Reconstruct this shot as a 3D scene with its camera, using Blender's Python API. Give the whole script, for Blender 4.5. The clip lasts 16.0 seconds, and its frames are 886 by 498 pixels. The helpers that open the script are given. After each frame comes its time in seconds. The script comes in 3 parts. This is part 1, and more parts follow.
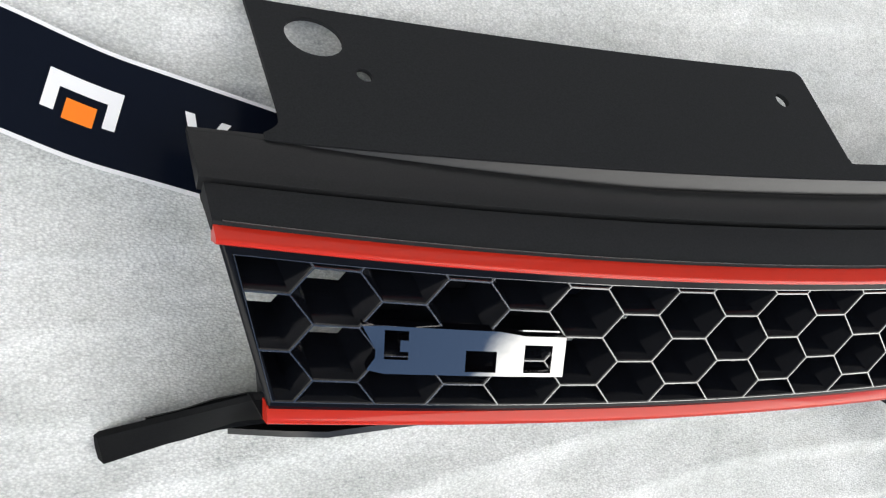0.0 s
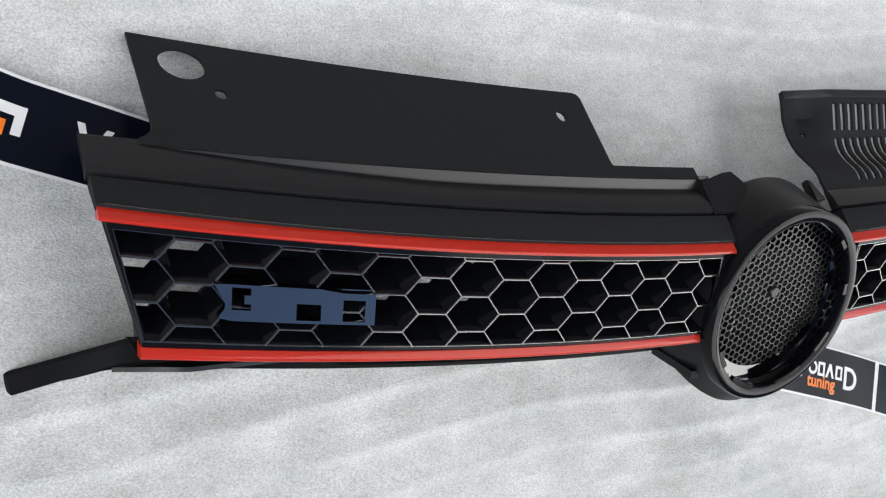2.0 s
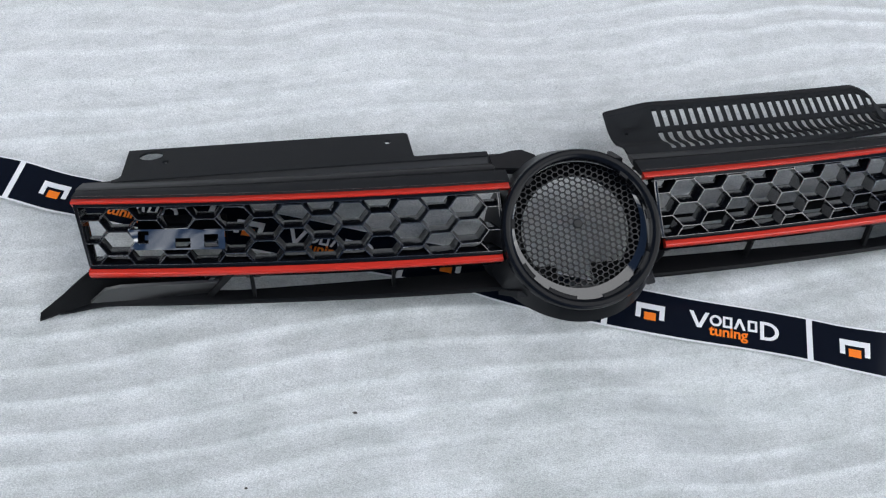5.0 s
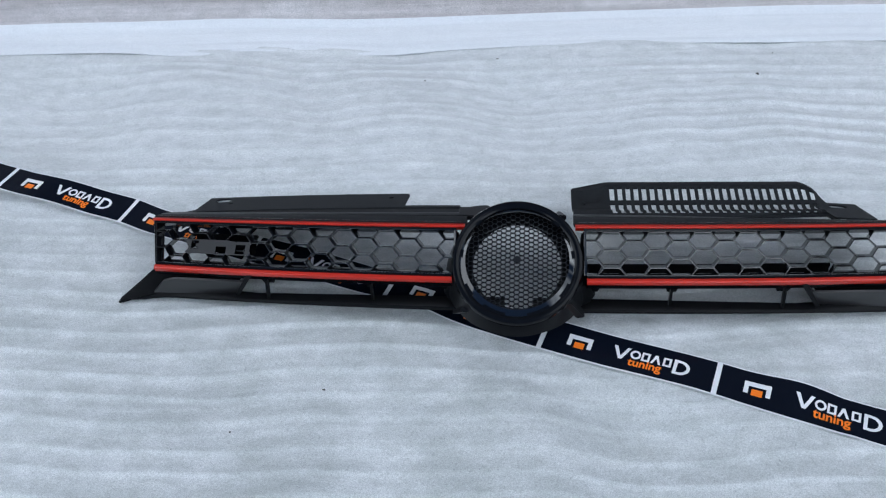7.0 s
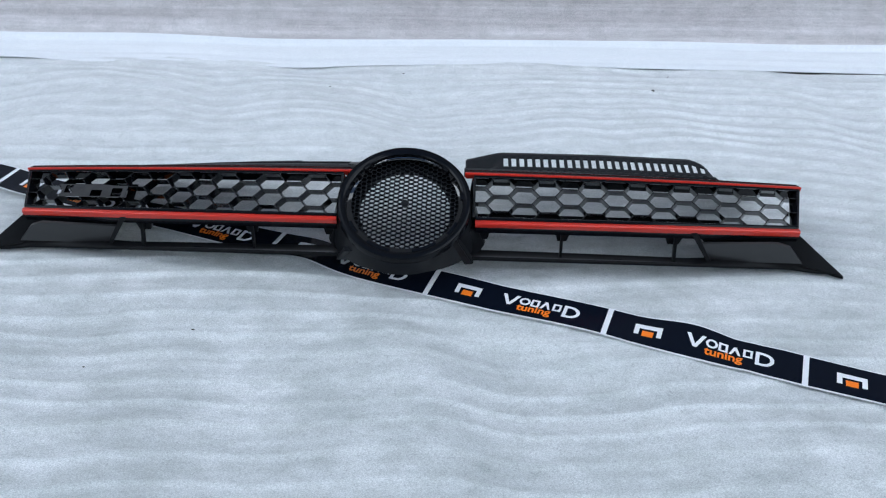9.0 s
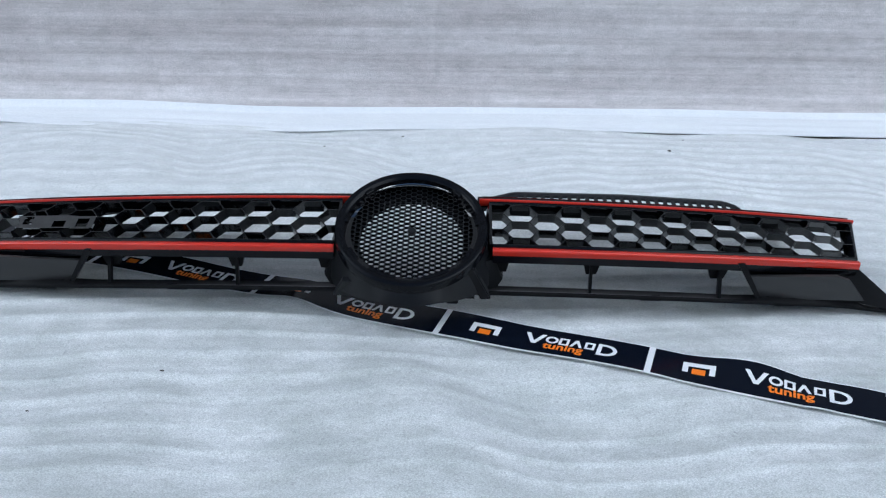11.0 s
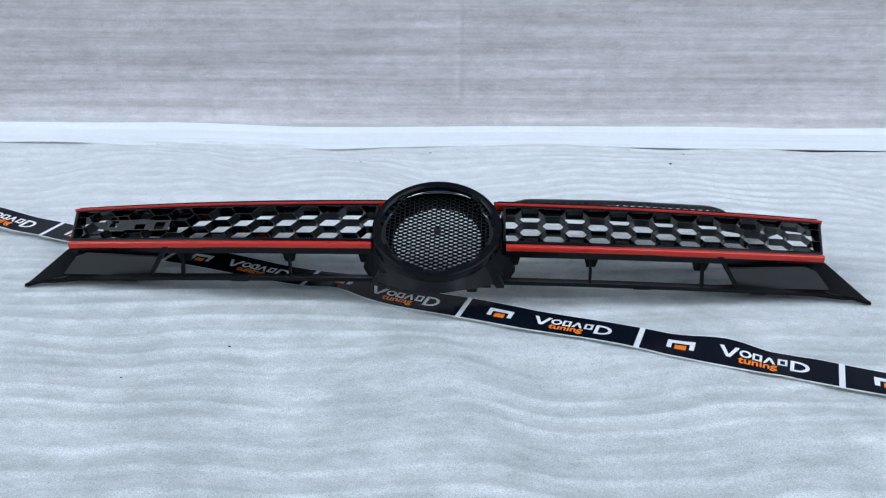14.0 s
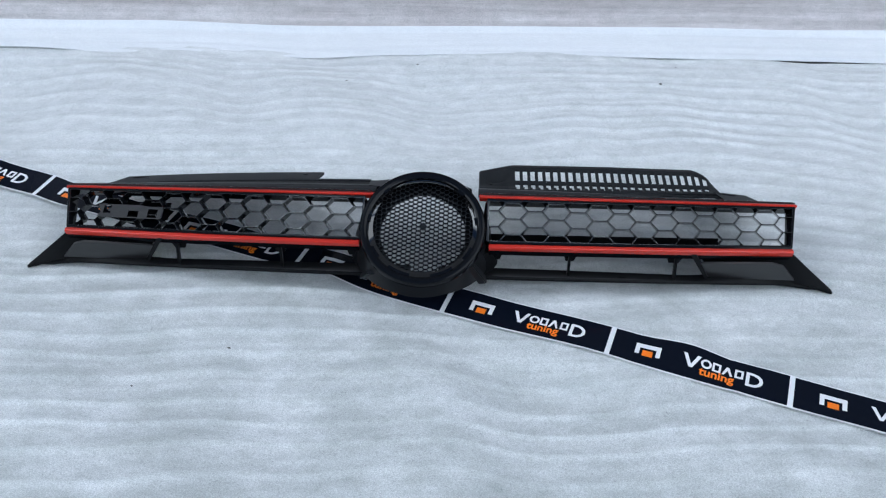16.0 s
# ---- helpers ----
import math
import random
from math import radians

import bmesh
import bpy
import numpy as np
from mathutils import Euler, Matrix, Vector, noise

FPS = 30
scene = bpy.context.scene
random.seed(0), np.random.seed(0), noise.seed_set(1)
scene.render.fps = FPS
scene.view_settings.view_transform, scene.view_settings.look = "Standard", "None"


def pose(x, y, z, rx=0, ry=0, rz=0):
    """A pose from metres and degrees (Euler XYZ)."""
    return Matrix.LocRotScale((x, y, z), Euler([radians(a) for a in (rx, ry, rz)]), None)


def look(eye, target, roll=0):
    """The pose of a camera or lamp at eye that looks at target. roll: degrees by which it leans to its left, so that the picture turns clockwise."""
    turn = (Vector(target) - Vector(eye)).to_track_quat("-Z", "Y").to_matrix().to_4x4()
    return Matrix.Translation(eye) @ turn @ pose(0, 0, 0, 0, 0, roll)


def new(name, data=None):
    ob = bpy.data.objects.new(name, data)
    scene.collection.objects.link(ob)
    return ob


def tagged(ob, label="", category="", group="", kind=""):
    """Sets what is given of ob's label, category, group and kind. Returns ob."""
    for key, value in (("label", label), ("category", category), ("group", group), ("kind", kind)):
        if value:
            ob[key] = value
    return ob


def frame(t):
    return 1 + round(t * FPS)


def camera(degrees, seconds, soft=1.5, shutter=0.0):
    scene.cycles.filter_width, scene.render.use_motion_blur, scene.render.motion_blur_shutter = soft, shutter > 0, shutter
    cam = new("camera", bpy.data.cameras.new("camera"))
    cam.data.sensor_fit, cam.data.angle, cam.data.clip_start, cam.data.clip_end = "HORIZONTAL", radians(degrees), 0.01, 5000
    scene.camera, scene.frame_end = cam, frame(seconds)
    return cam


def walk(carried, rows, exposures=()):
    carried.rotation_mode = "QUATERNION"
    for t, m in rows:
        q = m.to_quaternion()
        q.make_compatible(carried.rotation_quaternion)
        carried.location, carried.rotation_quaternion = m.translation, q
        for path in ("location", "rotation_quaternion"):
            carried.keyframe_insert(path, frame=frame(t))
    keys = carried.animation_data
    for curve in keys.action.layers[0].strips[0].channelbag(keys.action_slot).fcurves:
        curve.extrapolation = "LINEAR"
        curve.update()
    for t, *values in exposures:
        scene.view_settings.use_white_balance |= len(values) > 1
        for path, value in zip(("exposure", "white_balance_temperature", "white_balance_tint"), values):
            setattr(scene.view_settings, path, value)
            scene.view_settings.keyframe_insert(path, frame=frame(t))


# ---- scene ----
cam = camera(52.9, 16.0, 1.2)
PATH = [
    (0, (-0.6315, 0.0847, 0.4623), (0.244, 0.1195, -1.3361), 83.97),
    (0.5, (-0.6211, 0.0873, 0.4664), (0.2785, 0.0841, -1.3199), 86.25),
    (1, (-0.6152, 0.0872, 0.5149), (0.3059, 0.0737, -1.2603), 86.73),
    (1.5, (-0.6253, 0.0885, 0.5598), (0.3504, 0.0765, -1.1863), 87.17),
    (2, (-0.6465, 0.0574, 0.6121), (0.3842, 0.1035, -1.1014), 83.36),
    (2.5, (-0.6657, 0.0193, 0.654), (0.4105, 0.1893, -1.023), 76.41),
    (3, (-0.6625, -0.0624, 0.6907), (0.4336, 0.309, -0.9412), 66.91),
    (3.2, (-0.6354, -0.1117, 0.6908), (0.4551, 0.3503, -0.9203), 62.87),
    (5.3, (-0.239, -0.565, 0.942), (-0.063, 0.507, -0.736), 1.4),
    (5.5, (-0.214, -0.61, 0.964), (-0.049, 0.479, -0.705), -0.1),
    (6, (-0.05, -0.707, 0.994), (-0.012, 0.502, -0.598), -3.0),
    (6.2, (-0.028, -0.706, 1.033), (-0.055, 0.494, -0.566), -3.5),
    (6.5, (0.012, -0.764, 1.029), (-0.112, 0.502, -0.515), -4.1),
    (7, (0.008, -0.831, 0.985), (-0.176, 0.556, -0.444), -4.6),
    (7.5, (0.041, -0.814, 0.895), (-0.135, 0.681, -0.421), -4.2),
    (8, (0.079, -0.884, 0.834), (-0.031, 0.675, -0.414), -1.8),
    (8.5, (0.087, -0.973, 0.807), (0.015, 0.625, -0.394), -0.0),
    (8.7, (0.084, -0.998, 0.779), (0.033, 0.614, -0.404), 0.7),
    (10.8, (0.038, -0.89, 0.51), (0.01, 0.904, -0.375), 0.9),
    (11, (0.044, -0.937, 0.526), (0.025, 0.868, -0.336), 1.1),
    (11.5, (0.059, -1.042, 0.536), (0.039, 0.774, -0.299), 1.1),
    (12, (0.063, -1.081, 0.55), (0.017, 0.74, -0.275), 0.7),
    (12.5, (0.057, -1.119, 0.568), (-0.012, 0.706, -0.249), 0.2),
    (13, (0.062, -1.13, 0.57), (-0.008, 0.696, -0.244), 0.1),
    (13.5, (0.06, -1.131, 0.569), (-0.023, 0.693, -0.247), 0.0),
    (14, (0.058, -1.116, 0.576), (-0.028, 0.706, -0.245), 0.0),
    (14.5, (0.077, -1.074, 0.61), (0.001, 0.723, -0.265), 0.0),
    (15, (0.067, -1.058, 0.706), (-0.002, 0.669, -0.298), 0.4),
    (15.5, (0.072, -1.001, 0.818), (0.016, 0.629, -0.34), 0.7),
    (16, (0.061, -0.963, 0.904), (0.007, 0.545, -0.409), 0.5),
]
walk(cam, [(t, look(eye, target, roll)) for t, eye, target, roll in PATH],
     exposures=[(0, 0.24, 7000, 7.4), (1.0, 0.22, 6820, 7.4), (1.6, 0.01, 6880, 7.8), (2.0, -0.08, 6880, 8.0), (2.5, -0.02, 6800, 8.0), (5.5, -0.23, 6280, 7.8), (6.0, -0.27, 6110, 7.4), (6.5, -0.43, 5880, 6.8), (7.0, -0.45, 5830, 6.0), (7.6, -0.36, 5810, 5.6), (8.5, -0.29, 5780, 5.0), (12.0, -0.24, 5790, 4.8), (12.6, -0.20, 5790, 4.8), (14.5, -0.20, 5790, 4.8), (16, -0.30, 5790, 5.0)])

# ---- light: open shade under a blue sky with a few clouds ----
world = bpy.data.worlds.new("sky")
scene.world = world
world.use_nodes = True
wt = world.node_tree
wt.nodes.clear()
w_out = wt.nodes.new("ShaderNodeOutputWorld")
w_bg = wt.nodes.new("ShaderNodeBackground")
w_sky = wt.nodes.new("ShaderNodeTexSky")
w_sky.sky_type = "NISHITA"
w_sky.sun_disc = False
w_sky.sun_elevation = radians(45)
w_sky.sun_rotation = radians(109)
w_sky.dust_density = 0.2
w_sky.ozone_density = 3.5
w_co = wt.nodes.new("ShaderNodeTexCoord")
w_noise = wt.nodes.new("ShaderNodeTexNoise")
w_noise.inputs["Scale"].default_value = 2.2
w_noise.inputs["Detail"].default_value = 7
w_noise.inputs["Roughness"].default_value = 0.55
w_ramp = wt.nodes.new("ShaderNodeValToRGB")
w_ramp.color_ramp.elements[0].position = 0.53
w_ramp.color_ramp.elements[1].position = 0.66
# clear overhead; two banks placed for plate reflections, left one added as fill light
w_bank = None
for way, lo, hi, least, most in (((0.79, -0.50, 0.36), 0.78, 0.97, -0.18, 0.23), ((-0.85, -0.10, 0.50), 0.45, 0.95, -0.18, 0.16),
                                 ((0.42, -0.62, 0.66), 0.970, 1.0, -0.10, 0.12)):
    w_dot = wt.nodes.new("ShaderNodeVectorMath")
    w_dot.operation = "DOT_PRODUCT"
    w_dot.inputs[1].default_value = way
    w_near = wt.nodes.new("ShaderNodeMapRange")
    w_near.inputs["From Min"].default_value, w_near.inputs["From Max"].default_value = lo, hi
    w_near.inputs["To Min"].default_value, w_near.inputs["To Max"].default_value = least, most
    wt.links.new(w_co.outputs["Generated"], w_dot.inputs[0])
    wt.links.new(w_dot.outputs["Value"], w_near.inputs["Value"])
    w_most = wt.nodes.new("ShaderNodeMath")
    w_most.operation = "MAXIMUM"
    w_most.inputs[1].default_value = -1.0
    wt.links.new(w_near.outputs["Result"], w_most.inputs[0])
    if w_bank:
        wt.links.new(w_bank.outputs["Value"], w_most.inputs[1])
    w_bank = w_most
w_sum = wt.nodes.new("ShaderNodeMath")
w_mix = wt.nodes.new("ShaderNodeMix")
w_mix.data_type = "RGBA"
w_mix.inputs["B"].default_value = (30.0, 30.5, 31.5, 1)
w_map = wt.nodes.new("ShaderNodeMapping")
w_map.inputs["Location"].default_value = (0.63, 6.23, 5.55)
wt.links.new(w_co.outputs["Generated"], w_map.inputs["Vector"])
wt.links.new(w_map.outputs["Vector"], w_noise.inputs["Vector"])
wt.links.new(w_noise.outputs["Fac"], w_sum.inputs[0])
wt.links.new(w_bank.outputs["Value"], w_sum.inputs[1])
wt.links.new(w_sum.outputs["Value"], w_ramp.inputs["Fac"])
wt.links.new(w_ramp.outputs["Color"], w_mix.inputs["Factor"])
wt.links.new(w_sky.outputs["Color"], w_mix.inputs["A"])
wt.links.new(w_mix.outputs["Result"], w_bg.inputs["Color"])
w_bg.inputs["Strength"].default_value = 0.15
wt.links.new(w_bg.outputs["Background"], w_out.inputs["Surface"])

sun_data = bpy.data.lights.new("sun", "SUN")
sun_data.energy = 0.9
sun_data.angle = radians(38)
sun_data.color = (1.0, 0.96, 0.9)
sun = new("sun", sun_data)
sun.matrix_world = look((0.62, -0.26, 1.4), (0, 0, 0))


# ---- materials ----
def material(name, color, rough=0.5, metal=0.0, coat=0.0, spec=0.5, ior=1.5):
    m = bpy.data.materials.new(name)
    m.use_nodes = True
    b = m.node_tree.nodes["Principled BSDF"]
    b.inputs["Base Color"].default_value = (*color, 1)
    b.inputs["Roughness"].default_value = rough
    b.inputs["Metallic"].default_value = metal
    b.inputs["Coat Weight"].default_value = coat
    b.inputs["Coat Roughness"].default_value = 0.04
    b.inputs["Specular IOR Level"].default_value = spec
    b.inputs["IOR"].default_value = ior
    return m


def noise_into(m, scale, detail, stretch=(1, 1, 1), rough=0.6):
    t = m.node_tree
    co = t.nodes.new("ShaderNodeTexCoord")
    mp = t.nodes.new("ShaderNodeMapping")
    mp.inputs["Scale"].default_value = stretch
    n = t.nodes.new("ShaderNodeTexNoise")
    n.inputs["Scale"].default_value = scale
    n.inputs["Detail"].default_value = detail
    n.inputs["Roughness"].default_value = rough
    t.links.new(co.outputs["Object"], mp.inputs["Vector"])
    t.links.new(mp.outputs["Vector"], n.inputs["Vector"])
    return n.outputs["Fac"]


def ramp(m, fac, lo, hi, a, b):
    t = m.node_tree
    r = t.nodes.new("ShaderNodeValToRGB")
    r.color_ramp.elements[0].position, r.color_ramp.elements[1].position = lo, hi
    r.color_ramp.elements[0].color, r.color_ramp.elements[1].color = (*a, 1), (*b, 1)
    t.links.new(fac, r.inputs["Fac"])
    return r.outputs["Color"]


def mixed(m, kind, fac, a, b):
    t = m.node_tree
    x = t.nodes.new("ShaderNodeMix")
    x.data_type, x.blend_type = "RGBA", kind
    if isinstance(fac, float):
        x.inputs["Factor"].default_value = fac
    else:
        t.links.new(fac, x.inputs["Factor"])
    for key, v in (("A", a), ("B", b)):
        if isinstance(v, tuple):
            x.inputs[key].default_value = (*v, 1)
        else:
            t.links.new(v, x.inputs[key])
    return x.outputs["Result"]


def bump(m, height, strength, distance):
    t = m.node_tree
    b = t.nodes.new("ShaderNodeBump")
    b.inputs["Strength"].default_value = strength
    b.inputs["Distance"].default_value = distance
    t.links.new(height, b.inputs["Height"])
    t.links.new(b.outputs["Normal"], t.nodes["Principled BSDF"].inputs["Normal"])


def colour(m, socket):
    m.node_tree.links.new(socket, m.node_tree.nodes["Principled BSDF"].inputs["Base Color"])


def foam_material(name, base, streak_deep, blotch_deep, stretch, grain=1.0, worn=False):
    """Closed-cell packing foam: small blisters, soft dents, faint stains."""
    m = material(name, base, 0.52, spec=0.55)
    t = m.node_tree
    co = t.nodes.new("ShaderNodeTexCoord")
    cells = t.nodes.new("ShaderNodeTexVoronoi")
    cells.feature = "SMOOTH_F1"
    cells.inputs["Scale"].default_value = 760
    cells.inputs["Smoothness"].default_value = 0.35
    warp = t.nodes.new("ShaderNodeMapping")
    warp.inputs["Scale"].default_value = (0.75, 1.25, 1.25)
    t.links.new(co.outputs["Object"], warp.inputs["Vector"])
    t.links.new(warp.outputs["Vector"], cells.inputs["Vector"])
    fine = noise_into(m, 480, 3, (1, 1, 1), 0.8)
    specks = noise_into(m, 230, 3, (1, 1, 1), 0.8)
    patch = noise_into(m, 38, 4, (0.7, 1.3, 1.3), 0.7)
    streak = noise_into(m, 7, 5, stretch, 0.65)
    blotch = noise_into(m, 6.5, 6, (1, 1.4, 1.4), 0.65)
    c1 = ramp(m, fine, 0.34, 0.62, tuple(c * 0.86 for c in base), tuple(min(1, c * 1.08) for c in base))
    c2 = ramp(m, streak, 0.34, 0.66, streak_deep, (1, 1, 1))
    c3 = ramp(m, blotch, 0.32, 0.68, blotch_deep, (1, 1, 1))
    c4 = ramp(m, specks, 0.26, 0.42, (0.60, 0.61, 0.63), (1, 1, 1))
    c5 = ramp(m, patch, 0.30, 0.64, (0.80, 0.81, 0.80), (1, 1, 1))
    # gaps between the blisters are darkened in the colour, in step with the bump
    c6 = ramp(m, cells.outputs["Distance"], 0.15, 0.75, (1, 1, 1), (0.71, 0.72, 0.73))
    plain = mixed(m, "MULTIPLY", 1.0, c1, c2)
    if worn:
        # trodden and stained in front, clean behind
        split = t.nodes.new("ShaderNodeSeparateXYZ")
        front = t.nodes.new("ShaderNodeMapRange")
        front.inputs["From Min"].default_value, front.inputs["From Max"].default_value = 0.36, 0.02
        front.inputs["To Min"].default_value = 0.25
        t.links.new(co.outputs["Object"], split.inputs["Vector"])
        t.links.new(split.outputs["Y"], front.inputs["Value"])
        c = mixed(m, "MULTIPLY", front.outputs["Result"], plain, c3)
    else:
        c = mixed(m, "MULTIPLY", 1.0, plain, c3)
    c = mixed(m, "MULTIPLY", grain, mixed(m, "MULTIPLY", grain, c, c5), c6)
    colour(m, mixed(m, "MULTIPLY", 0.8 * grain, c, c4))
    high = t.nodes.new("ShaderNodeMath")
    high.operation = "MULTIPLY_ADD"
    high.inputs[1].default_value = -0.9
    t.links.new(cells.outputs["Distance"], high.inputs[0])
    t.links.new(patch, high.inputs[2])
    bump(m, high.outputs["Value"], 0.50 * grain, 0.0008)
    return m


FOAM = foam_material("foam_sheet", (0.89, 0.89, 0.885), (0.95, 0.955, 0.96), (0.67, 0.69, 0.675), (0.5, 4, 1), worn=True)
FOAM_SMOOTH = foam_material("foam_smooth_side", (0.82, 0.83, 0.845), (0.93, 0.935, 0.945), (0.97, 0.97, 0.97), (0.3, 9, 9), 0.22)
FOAM_BACK = foam_material("foam_backdrop", (0.86, 0.81, 0.805), (0.72, 0.70, 0.695), (0.86, 0.84, 0.84), (0.2, 1, 9))


def plastic(name, color, rough, grain_scale, grain, spec=0.5):
    m = material(name, color, rough, spec=spec)
    g = noise_into(m, grain_scale, 2)
    colour(m, ramp(m, g, 0.3, 0.7, tuple(c * 0.85 for c in color), tuple(c * 1.15 for c in color)))
    bump(m, g, grain, 0.0003)
    return m


MATTE = plastic("matte_black_plastic", (0.0185, 0.0195, 0.0212), 0.60, 900, 0.25, 0.05)
FASCIA = plastic("smooth_black_plastic", (0.0165, 0.0170, 0.0182), 0.40, 900, 0.10, 0.14)
COVE = plastic("sheen_black_plastic", (0.0110, 0.0112, 0.0118), 0.36, 900, 0.10, 0.60)
COLLAR = plastic("dull_black_plastic", (0.0065, 0.0070, 0.0082), 0.36, 700, 0.1, 0.18)
SATIN = plastic("satin_black_plastic", (0.0055, 0.0058, 0.0066), 0.34, 700, 0.1, 0.08)
WIRE = plastic("mesh_black_plastic", (0.0075, 0.0080, 0.0092), 0.28, 700, 0.1, 0.30)
GLOSS = material("gloss_black_paint", (0.002, 0.002, 0.003), 0.05, coat=0.8, ior=1.55)
CELL_WALL = material("black_moulded_plastic", (0.0034, 0.0040, 0.0058), 0.14, spec=0.22)
RIM = material("polished_black_edge", (0.002, 0.002, 0.003), 0.26, coat=1.0, ior=2.0)
INSERT = material("gloss_black_frame", (0.0050, 0.0055, 0.0075), 0.08, spec=0.10)
WING = plastic("grained_black_plastic", (0.0085, 0.0088, 0.0096), 0.62, 800, 0.2, 0.04)
DULL = material("dull_black_plastic_back", (0.0040, 0.0042, 0.0050), 0.6, spec=0.04)
PLATE = material("polished_black_plate", (0.002, 0.002, 0.003), 0.03, coat=1.0, ior=2.7)
GLOSS_RIM = plastic("worn_black_rim", (0.004, 0.0045, 0.006), 0.12, 300, 0.03, 0.13)
RED = material("red_trim_paint", (0.485, 0.024, 0.013), 0.30, coat=0.45, spec=0.12)
RED.node_tree.nodes["Principled BSDF"].inputs["Coat IOR"].default_value = 1.6
TAPE_BLACK = material("tape_print_navy", (0.004, 0.006, 0.012), 0.16, spec=0.22, ior=1.3)
TAPE_WHITE = material("tape_print_white", (0.80, 0.80, 0.82), 0.3)
TAPE_ORANGE = material("tape_print_orange", (0.90, 0.20, 0.010), 0.3)


# ---- mesh helpers ----
def part(name, bm, mat, parent=None, label="", smooth=True, angle=35, second=None):
    bmesh.ops.recalc_face_normals(bm, faces=bm.faces[:])
    me = bpy.data.meshes.new(name)
    bm.to_mesh(me)
    bm.free()
    me.materials.append(mat)
    if second:
        me.materials.append(second)
    if smooth:
        for p in me.polygons:
            p.use_smooth = True
        me.set_sharp_from_angle(angle=radians(angle))
    ob = new(name, me)
    if parent is not None:
        ob.parent = parent
    if label:
        tagged(ob, label)
    return ob


def loft(bm, rows, caps=True, ring=False):
    """A solid skin over closed sections, one after another."""
    vs = [[bm.verts.new(p) for p in row] for row in rows]
    pairs = list(zip(vs, vs[1:])) + ([(vs[-1], vs[0])] if ring else [])
    for a, b in pairs:
        for i in range(len(a)):
            k = (i + 1) % len(a)
            bm.faces.new((a[i], a[k], b[k], b[i]))
    if caps and not ring:
        bm.faces.new(vs[0])
        bm.faces.new(vs[-1])
    return bm


def box(bm, p, sx, sy, sz, rx=0.0, rz=0.0, bevel=0.0):
    m = pose(*p, rx, 0, rz) @ Matrix.Diagonal((sx, sy, sz, 1))
    r = bmesh.ops.create_cube(bm, size=1, matrix=m)
    if bevel:
        es = list({e for v in r["verts"] for e in v.link_edges})
        bmesh.ops.bevel(bm, geom=es, offset=bevel, segments=2, affect="EDGES")
    return bm


def prism(bm, pts, vec):
    """A flat outline pushed along vec."""
    loft(bm, [[Vector(p) for p in pts], [Vector(p) + Vector(vec) for p in pts]])
    return bm


def plate(bm, xs, ss, at, thick, skip=(), holes=None):
    """A bowed plate over the grid xs, ss with left-out cells and round holes; at(x, s) gives a place, thick a way down."""
    holes = holes or {}
    top, low = {}, {}

    def v(x, s):
        key = (round(x, 5), round(s, 4))
        if key not in top:
            p = Vector(at(x, s))
            top[key] = bm.verts.new(p)
            low[key] = bm.verts.new(p + Vector(thick))
        return key

    quads = []
    for i in range(len(xs) - 1):
        for j in range(len(ss) - 1):
            if (i, j) in skip:
                continue
            if (i, j) in holes:
                cx, cs, rx, rs = holes[(i, j)]
                n = 24
                sq, ci = [], []
                for k in range(n):
                    a = 2 * math.pi * k / n + math.pi / 4
                    c, s = math.cos(a), math.sin(a)
                    f = 1 / max(abs(c), abs(s))
                    ux, us = c * f, s * f
                    x = xs[i] + (xs[i + 1] - xs[i]) * (ux + 1) / 2
                    y = ss[j] + (ss[j + 1] - ss[j]) * (us + 1) / 2
                    sq.append(v(x, y))
                    ci.append(v(cx + rx * c, cs + rs * s))
                for k in range(n):
                    quads.append((sq[k], sq[(k + 1) % n], ci[(k + 1) % n], ci[k]))
            else:
                quads.append((v(xs[i], ss[j]), v(xs[i + 1], ss[j]), v(xs[i + 1], ss[j + 1]), v(xs[i], ss[j + 1])))
    count = {}
    for q in quads:
        bm.faces.new([top[k] for k in q])
        bm.faces.new([low[k] for k in reversed(q)])
        for a, b in zip(q, q[1:] + q[:1]):
            count[(a, b)] = count.get((a, b), 0) + 1
    for a, b in list(count):
        if (b, a) not in count:
            bm.faces.new((top[a], top[b], low[b], low[a]))
    return bm


def span(a, b, n):
    return [a + (b - a) * i / n for i in range(n + 1)]


# ---- foam floor and backdrop ----
def back_edge(x):
    loose = 0.012 * math.exp(-((x + 0.68) / 0.09) ** 2) + 0.016 * math.exp(-((x + 0.28) / 0.10) ** 2)
    return 0.675 + 0.016 * x + 0.005 * math.sin(x * 3.3 + 0.4) + 0.002 * math.sin(x * 11) - loose


def ease(t):
    t = max(0.0, min(1.0, t))
    return t * t * (3 - 2 * t)


def smooth_floor(x, y):
    """The sheet without its ripples: low swells, rising a little to the hem."""
    z = 0.0022 * noise.noise((x * 2.1, y * 1.7, 3.0)) + 0.0055 * ease((y - 0.5) / 0.16)
    return z + 0.0040 * ease((y - 0.30) / 0.3) * (0.6 + math.sin(x * 7) * 0.4)


def swell(x, y):
    """Loose swells of the sheet where nothing lies on it."""
    free = ease((-0.03 - y) / 0.13) + ease((y - 0.22) / 0.2) * (1 - 0.8 * ease((y - 0.54) / 0.10))
    near_tape = ease((abs(y + 0.03 + 0.335 * x) - 0.040) / 0.07)
    wave = noise.noise((x * 3.6 + 1.1 * y, y * 1.5, 7.0)) + 0.35 * noise.noise((x * 8.0 + 2.0 * y, y * 3.0, 2.0))
    return 0.034 * free * near_tape * wave


